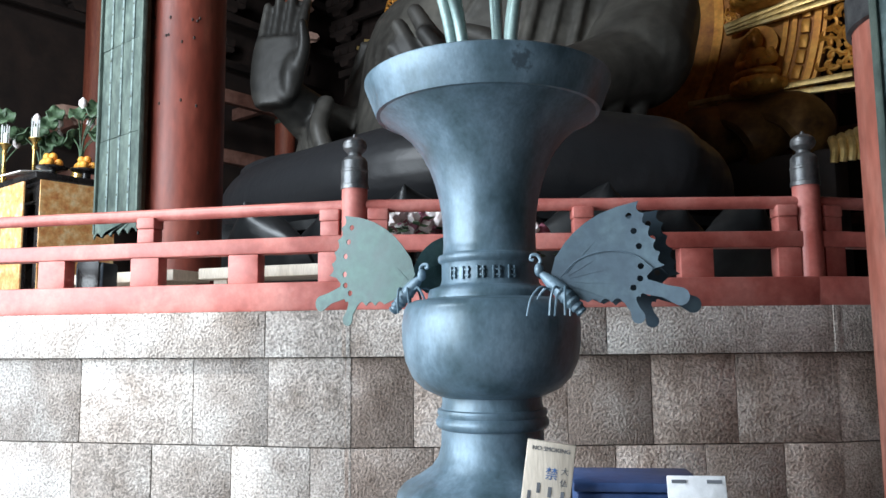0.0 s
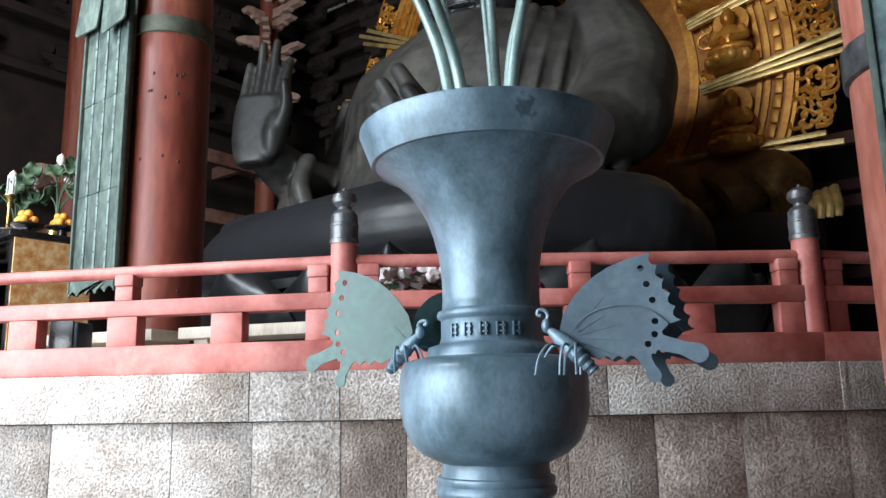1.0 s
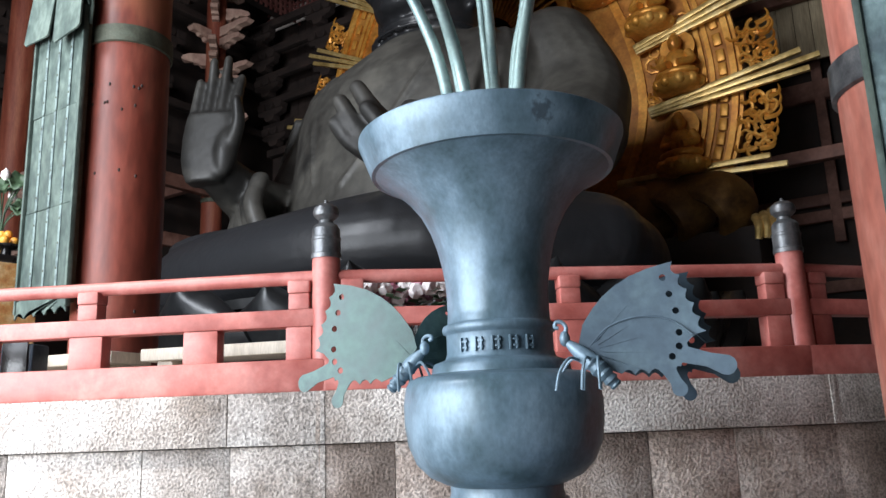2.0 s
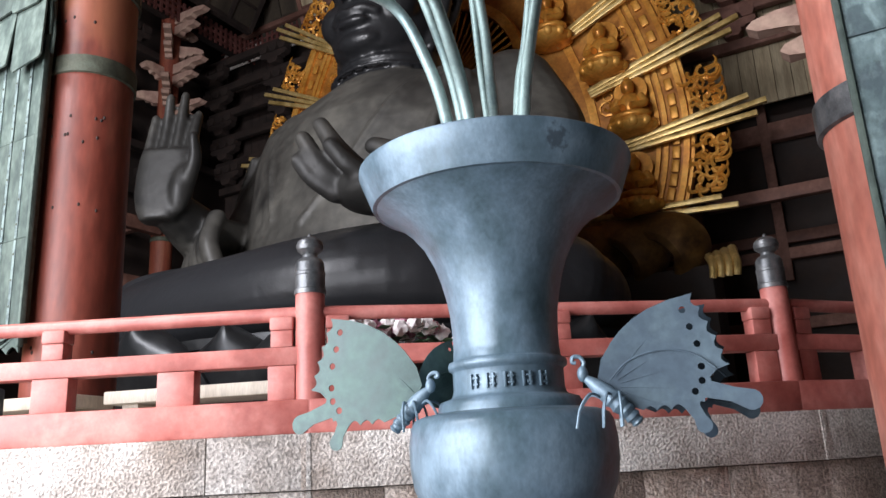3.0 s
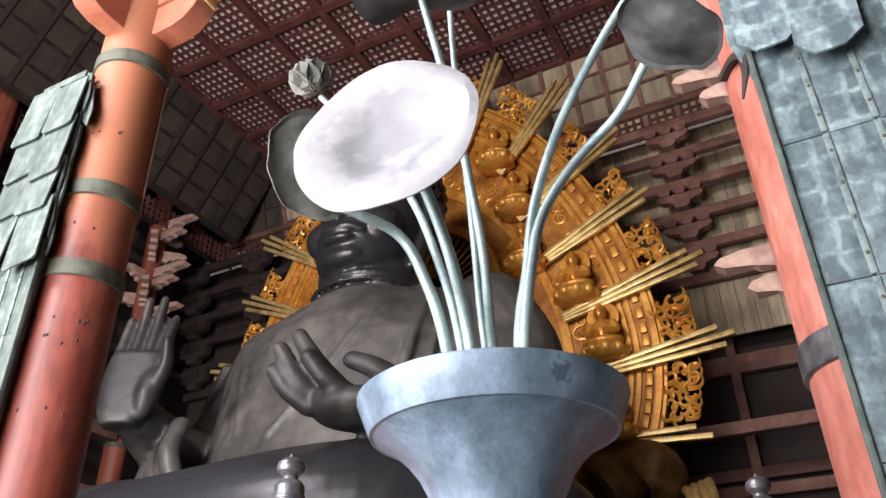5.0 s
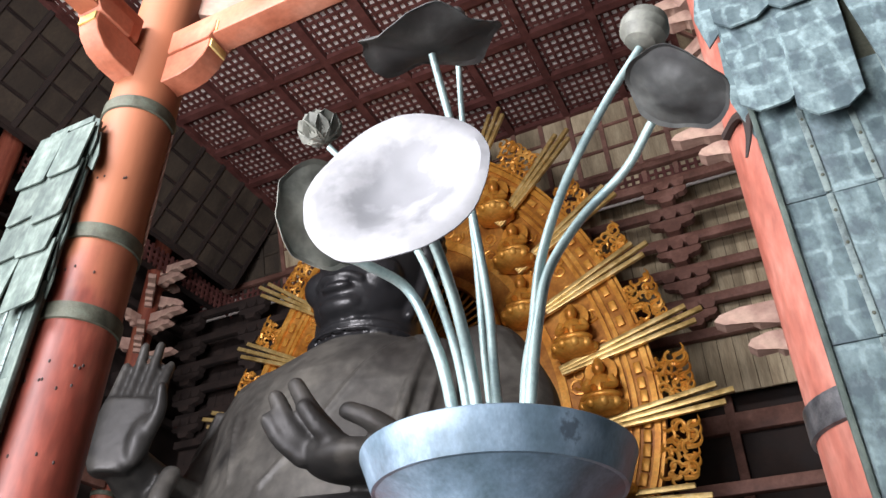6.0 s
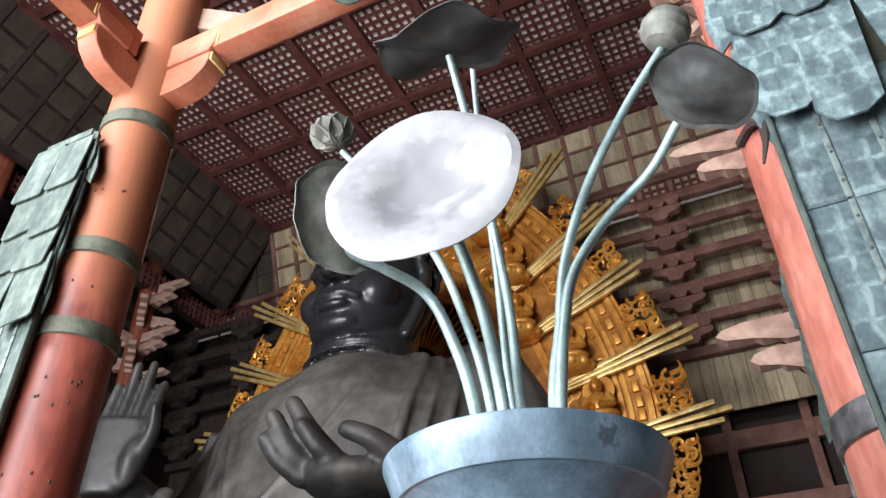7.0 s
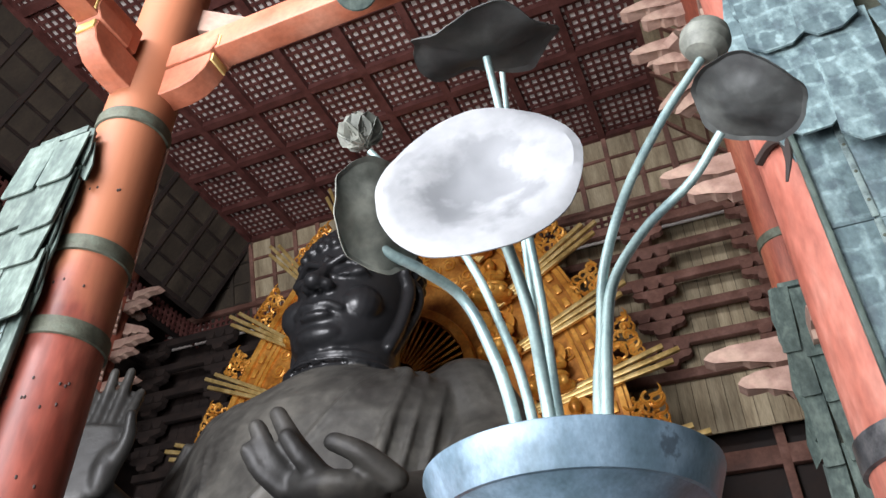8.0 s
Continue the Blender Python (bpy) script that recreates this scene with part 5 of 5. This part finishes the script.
banner(-0.73, 0.50, 4.66, 1.50, 8.62, "wide verdigris copper banner of riveted plates, hung before a column", 3, 0.95, 4, cols=3, point=0.34)
banner(-0.50, 0.65, 13.38, 2.8, 9.6, "verdigris copper banner with pointed tags on a far column", 5, 1.0, 5, M_COPPER)
hook = BM()
tube(hook, smooth_path([(-0.90, 5.05, 5.78), (-0.82, 4.85, 5.74), (-0.76, 4.70, 5.62), (-0.78, 4.66, 5.40), (-0.84, 4.70, 5.22)], 6), lambda s: 0.075 * (1 - s) + 0.012, 8, 0.6)
solid("hook", hook, M_DARK, "black iron hook clasped round the column", "hook")
# hook pins left in the timber
rnd = random.Random(2)
near_nails = thing("nail_plugs", "small dark nail plugs in the timber column", "nail")
for k in range(26):
    a = radians(rnd.uniform(-110, -5))
    z = rnd.choice((2.7, 3.5, 4.15, 4.2, 4.95, 5.2, 6.4, 7.8)) + rnd.uniform(-0.06, 0.06)
    part("plug", ball(BM(), (-8.25 + 0.458 * math.cos(a), 5.12 + 0.458 * math.sin(a), z), (0.014, 0.014, 0.022), seg=8, rings=6), M_DARK, near_nails)


# ---- altar with offerings on the platform
AX, AY = -11.6, 4.8
altar = thing("altar_table", "tall black lacquer altar table with orange gold brocade", "table", (AX, AY, ZTOP))
M_BLACK = material("black_lacquer", [(0.012, 0.011, 0.011), (0.022, 0.02, 0.02)], 0.25, 0, 20, 2)
M_BROC = material("gold_brocade", [(0.55, 0.20, 0.06), (0.72, 0.40, 0.15), (0.85, 0.66, 0.38)], 0.55, 0.1, 24, 9, 0.2)
M_BRASS = material("brass", [(0.50, 0.33, 0.10), (0.66, 0.46, 0.16)], 0.3, 0.9, 30, 6)
M_WHITE = material("white_cloth", [(0.72, 0.71, 0.70), (0.82, 0.81, 0.80)], 0.8, 0, 20, 4)
M_PETALW = material("white_flower", [(0.70, 0.62, 0.62), (0.85, 0.82, 0.80)], 0.7, 0, 30, 8)
M_PETALP = material("dark_pink_flower", [(0.25, 0.07, 0.12), (0.45, 0.18, 0.25)], 0.7, 0, 30, 8)
M_GREEN = material("flower_foliage", [(0.03, 0.06, 0.03), (0.06, 0.11, 0.05)], 0.6, 0, 30, 8)
M_FRUIT = material("orange_fruit", [(0.75, 0.28, 0.03), (0.85, 0.42, 0.06)], 0.45, 0, 40, 6)
M_SIGN = material("pale_sign_wood", [(0.48, 0.41, 0.33), (0.60, 0.53, 0.44), (0.68, 0.61, 0.52)], 0.7, 0, 40, 3, 0.1, (4, 1, 0.4))
M_INK = material("faded_ink", [(0.10, 0.11, 0.13), (0.16, 0.17, 0.19)], 0.8)
M_INKB = material("blue_ink", [(0.05, 0.12, 0.30), (0.08, 0.17, 0.38)], 0.8)
M_BLUE = material("blue_box_paint", [(0.03, 0.06, 0.16), (0.06, 0.10, 0.24)], 0.4)
M_CARD = material("white_card", [(0.75, 0.77, 0.80), (0.84, 0.85, 0.87)], 0.5)
M_NAVY = material("dark_blue_case", [(0.02, 0.035, 0.055), (0.035, 0.055, 0.08)], 0.5)

part("top", box(BM(), at(AX, AY, 3.58), 2.6, 1.1, 0.09, 0.015), M_BLACK, altar)
part("apron", box(BM(), at(AX, AY - 0.42, 3.4), 2.4, 0.05, 0.26, 0.01), M_BLACK, altar)
for sx in (-1, 1):
    for sy in (-1, 1):
        part("leg", box(BM(), at(AX + 1.15 * sx, AY + 0.4 * sy, 2.58), 0.12, 0.12, 1.92, 0.02), M_BLACK, altar)
cloth = BM()
drape = [(-1.15, 0), (1.15, 0)] + scallop((1.15, -1.55), (-1.15, -1.55), 6, 0.04) + [(-1.15, -1.55)]
plate(cloth, drape, 0.02, at(AX - 0.1, AY - 0.585, 3.51) @ pose(0, 0, 0, 90), lambda x, y: 0.025 * math.sin(x * 16))
solid("altar_cloth", cloth, M_BROC, "gold and orange brocade hanging from the altar", "cloth")
side = BM()
plate(side, [(-0.5, 0), (0.5, 0), (0.5, -1.55), (-0.5, -1.55)], 0.02, at(AX + 1.33, AY, 3.51, 90) @ pose(0, 0, 0, 90), lambda x, y: 0.025 * math.sin(x * 18))
solid("altar_cloth", side, M_BROC, "orange brocade hanging at the altar's end", "cloth")


def candlestick(x, y):
    c = thing("candlestick", "tall polished brass candlestick with a glass chimney", "candlestick", (x, y, 3.625), "candlesticks")
    part("stand", lathe(BM(), [(0.11, 3.625), (0.12, 3.65), (0.05, 3.69), (0.03, 3.76), (0.045, 3.82), (0.028, 3.88), (0.024, 4.16), (0.04, 4.2), (0.024, 4.24), (0.05, 4.3), (0.085, 4.33), (0.085, 4.345)], at(x, y, 0), 20), M_BRASS, c)
    part("candle", lathe(BM(), [(0.022, 4.346), (0.022, 4.5), (0.004, 4.52)], at(x, y, 0), 12), M_WHITE, c)
    for k in range(4):
        a = k * math.pi / 2
        part("chimney_rod", box(BM(), at(x + 0.05 * math.cos(a), y + 0.05 * math.sin(a), 4.49), 0.012, 0.012, 0.28), M_CARD, c)
    return c


candlestick(AX + 0.12, AY - 0.1)
candlestick(AX - 0.55, AY - 0.25)
for x, y, z in ((AX + 0.95, AY - 0.2, 3.625), (AX + 1.1, AY + 0.2, 3.625)):
    tray = thing("offering_tray", "small stand heaped with oranges", "offering", (x, y, z), "offerings")
    part("stand", lathe(BM(), [(0.10, z), (0.06, z + 0.03), (0.06, z + 0.10), (0.2, z + 0.13), (0.21, z + 0.15)], at(x, y, 0), 20), M_BLACK, tray)
    for i, (u, v, h) in enumerate(((0.08, 0.05, 0), (-0.08, 0.05, 0), (0.0, -0.09, 0), (0.1, -0.08, 0), (-0.1, -0.07, 0), (0.02, 0.0, 0.09), (-0.06, -0.04, 0.09))):
        part("orange", ball(BM(), (x + u, y + v, z + 0.205 + h), 0.056, seg=12, rings=8), M_FRUIT, tray)
cl = BM()
plate(cl, [(-0.28, -0.2), (0.28, -0.24), (0.32, 0.2), (-0.24, 0.22)], 0.015, at(AX + 0.72, AY - 0.45, 3.635, 10, 8), lambda x, y: 0.16 * math.exp(-((x * 4) ** 2)) + 0.03 * math.sin(12 * y))
solid("offering_cloth", cl, M_WHITE, "crumpled white cloth lying on the altar", "cloth")


def gilded_lotus(x, y, seed):
    rnd = random.Random(seed)
    v = thing("lotus_arrangement", "vase of dark green lotus leaves and pale buds", "flowers", (x, y, 3.625), "altar flowers")
    part("pot", lathe(BM(), [(0.09, 3.625), (0.14, 3.71), (0.10, 3.84), (0.13, 3.88)], at(x, y, 0), 20), M_BRASS, v)
    for k in range(9):
        a, h = rnd.uniform(0, 6.28), rnd.uniform(0.3, 0.95)
        tip = (x + 0.34 * math.cos(a), y + 0.2 * math.sin(a), 3.88 + h)
        st = BM()
        tube(st, smooth_path([(x, y, 3.86), (x + 0.08 * math.cos(a), y + 0.05 * math.sin(a), 3.88 + h * 0.6), tip], 5), 0.010, 6)
        part("stem", st, M_GREEN, v)
        if k % 3:
            part("leaf", leaf_mesh(tip, (math.cos(a), -0.5, 0.8), (0, 0, 1), 0.17, 0.13, 0.04, 0.03, seed + k), M_GREEN, v)
        else:
            part("bud", lathe(BM(), [(0.015, 0), (0.06, 0.05), (0.055, 0.11), (0.005, 0.17)], at(*tip), 14), M_PETALW, v)
    return v


gilded_lotus(AX - 0.25, AY + 0.15, 40)
gilded_lotus(AX + 0.65, AY + 0.32, 60)
gilded_lotus(AX - 1.0, AY - 0.1, 80)


# ---- flowers, a case and low boxes behind the railing
def bouquet(x, y, z, seed):
    rnd = random.Random(seed)
    f = thing("flower_pot", "pot of white and pink chrysanthemums behind the railing", "flowers", (x, y, ZTOP), "flower pots")
    part("pot", lathe(BM(), [(0.12, ZTOP), (0.17, z - 0.1), (0.18, z - 0.05)], at(x, y, 0), 20), M_BLACK, f)
    for k in range(26):
        a, r = rnd.uniform(0, 6.28), 0.26 * math.sqrt(rnd.random())
        p = (x + r * math.cos(a), y + r * math.sin(a), z + 0.16 - r * 0.4 + rnd.uniform(-0.03, 0.05))
        bm = BM()
        bmesh.ops.create_icosphere(bm, subdivisions=2, radius=0.055, matrix=Matrix.Translation(p))
        for v in bm.verts:
            v.co += (v.co - Vector(p)) * rnd.uniform(-0.25, 0.3)
        part("bloom", bm, M_PETALW if rnd.random() < 0.65 else M_PETALP, f)
    lf = BM()
    for k in range(40):
        a, r = rnd.uniform(0, 6.28), 0.28 * rnd.random()
        plate(lf, [(0, 0), (0.05, 0.03), (0.11, 0), (0.05, -0.03)], 0.004, at(x + r * math.cos(a), y + r * math.sin(a), z + rnd.uniform(-0.08, 0.1), math.degrees(a), rnd.uniform(-40, 40)))
    part("foliage", lf, M_GREEN, f)
    return f


bouquet(-4.16, 4.50, 2.26, 5)
bouquet(-3.78, 4.76, 2.26, 6)
bouquet(-3.42, 5.14, 2.14, 7)
case = thing("loudspeaker", "small dark blue loudspeaker case standing behind the railing", "loudspeaker", (-6.45, 3.2, ZTOP))
part("body", box(BM(), at(-6.45, 3.2, ZTOP + 0.235, 30), 0.26, 0.22, 0.46, 0.02), M_NAVY, case)
part("grille", box(BM(), at(-6.395, 3.095, ZTOP + 0.30, 30), 0.2, 0.01, 0.40, 0.004), M_BLACK, case)
for x, y, rz, w in ((-5.2, 4.6, 20, 2.2), (-7.2, 3.9, 15, 1.6)):
    bench = thing("low_bench", "low pale wooden bench behind the railing", "bench", (x, y, ZTOP), "low benches")
    part("top", box(BM(), at(x, y, ZTOP + 0.40, rz), w, 0.5, 0.10, 0.01), M_SIGN, bench)
    for s in (-1, 1):
        part("leg", box(BM(), at(x, y, ZTOP + 0.175, rz) @ at(s * (w / 2 - 0.2), 0, 0), 0.14, 0.4, 0.35, 0.01), M_SIGN, bench)

# ---- signs and a box before the vase


def lettering(name, text, size, m, mat, parent):
    c = bpy.data.curves.new(name, "FONT")
    c.body, c.size, c.extrude, c.align_x, c.align_y = text, size, 0.0008, "CENTER", "CENTER"
    tmp = bpy.data.objects.new(name, c)
    me = bpy.data.meshes.new_from_object(tmp)
    bpy.data.objects.remove(tmp)
    me.transform(m)
    me.materials.clear()
    me.materials.append(mat)
    return part(name, me, mat, parent)


sign = thing("sign", "plain wooden no smoking sign on a post before the vase", "sign", (-1.485, 2.365, 0))
SM2 = at(-1.485, 2.365, 0.85, 33) @ pose(0, 0, 0, 0, 8, 0)
part("board", box(BM(), SM2, 0.17, 0.025, 0.44, 0.004), M_SIGN, sign)
part("post", box(BM(), at(-1.52, 2.395, 0.33, 33), 0.05, 0.03, 0.66, 0.004), M_SIGN, sign)
FACE = SM2 @ pose(0, -0.0135, 0, 90)
lettering("lettering", "NO SMOKING", 0.021, FACE @ pose(0, 0.195, 0), M_INK, sign)
lettering("lettering", "禁", 0.045, FACE @ pose(0.01, 0.11, 0), M_INKB, sign)
lettering("lettering", "大", 0.028, FACE @ pose(0.055, 0.125, 0), M_INK, sign)
lettering("lettering", "仏", 0.028, FACE @ pose(0.055, 0.085, 0), M_INK, sign)
for k, (u, v) in enumerate(((0.055, 0.04), (0.01, 0.05), (-0.03, 0.06), (-0.03, 0.0), (-0.06, 0.03))):
    part("writing_bar", box(BM(), FACE @ pose(u, v, 0), 0.012, 0.035, 0.0015), M_INK, sign)
tray = thing("collection_box", "dark blue painted metal box before the vase", "box", (-1.33, 2.74, 0))
part("body", box(BM(), at(-1.33, 2.74, 0.44, 33), 0.44, 0.3, 0.88, 0.02), M_BLUE, tray)
part("lid", box(BM(), at(-1.33, 2.74, 0.90, 33), 0.46, 0.32, 0.035, 0.01), M_BLUE, tray)
card = thing("notice_card", "white notice card leaning on the box", "sign", (-1.06, 2.7, 0.8))
part("card", box(BM(), at(-1.06, 2.68, 0.88, 33, -12), 0.20, 0.008, 0.14, 0.003), M_CARD, card)
for k in (-1, 1):
    part("writing_bar", box(BM(), at(-1.06, 2.68, 0.88, 33, -12) @ at(0.06 * k, -0.006, 0.05), 0.05, 0.002, 0.012), M_INK, card)

# ---- granite blocks of the platform
def block(m, w, d, h, mat=M_STONE):
    return new("block", finish("block", box(BM(), m, w, d, h, 0.004), mat))


rnd = random.Random(77)
JOINTS = {(-1, 0): (0.0, 1.24, 2.14, 2.71, 3.265), (0, 0): (0.0, 0.42, 0.95, 1.46, 2.03, 2.61, 3.265), (-1, 1): (0.0, 0.55, 1.19, 1.83, 2.44, 3.02, 3.265), (0, 1): (0, 0.55, 1.15, 1.77, 2.38, 2.91, 3.265)}
for k in (-5, -4, -3, -2, -1, 0, 1, 2):
    fm = facet(k)
    half = LEN / 2
    # coping of two stones, proud of the courses
    cut = 2.71 if k == -1 else rnd.uniform(1.2, 2.2)
    for a, b in ((0, cut), (cut, LEN)):
        ex0, ex1 = (0.06 if a == 0 else 0), (0.06 if b == LEN else 0)
        ob = block(Matrix(), b - a + ex0 + ex1 - 0.006, 0.5, 0.315)
        ob.name = "coping"
        ob.parent = platform
        ob.matrix_basis = fm @ at((a + b) / 2 - half + (ex1 - ex0) / 2, -0.015, 1.463)
    for c, (z0, z1) in enumerate(((0.70, 1.300), (0.10, 0.696), (0.0, 0.096))):
        js = JOINTS.get((k, c))
        if js is None:
            js, s = [0.0], 0.0
            while s < LEN - 0.75:
                s += rnd.uniform(0.45, 0.85)
                js.append(s)
            js.append(LEN)
        js = [j * LEN / js[-1] for j in js]
        for a, b in zip(js, js[1:]):
            ex0, ex1 = (0.045 if a == 0 else 0), (0.045 if b == js[-1] else 0)
            ob = block(Matrix(), b - a + ex0 + ex1 - 0.004, 0.4, z1 - z0 - 0.004, M_STONEB if k >= 0 else M_STONE)
            ob.parent = platform
            ob.matrix_basis = fm @ at((a + b) / 2 - half + (ex1 - ex0) / 2, rnd.uniform(-0.004, 0.004), (z0 + z1) / 2)
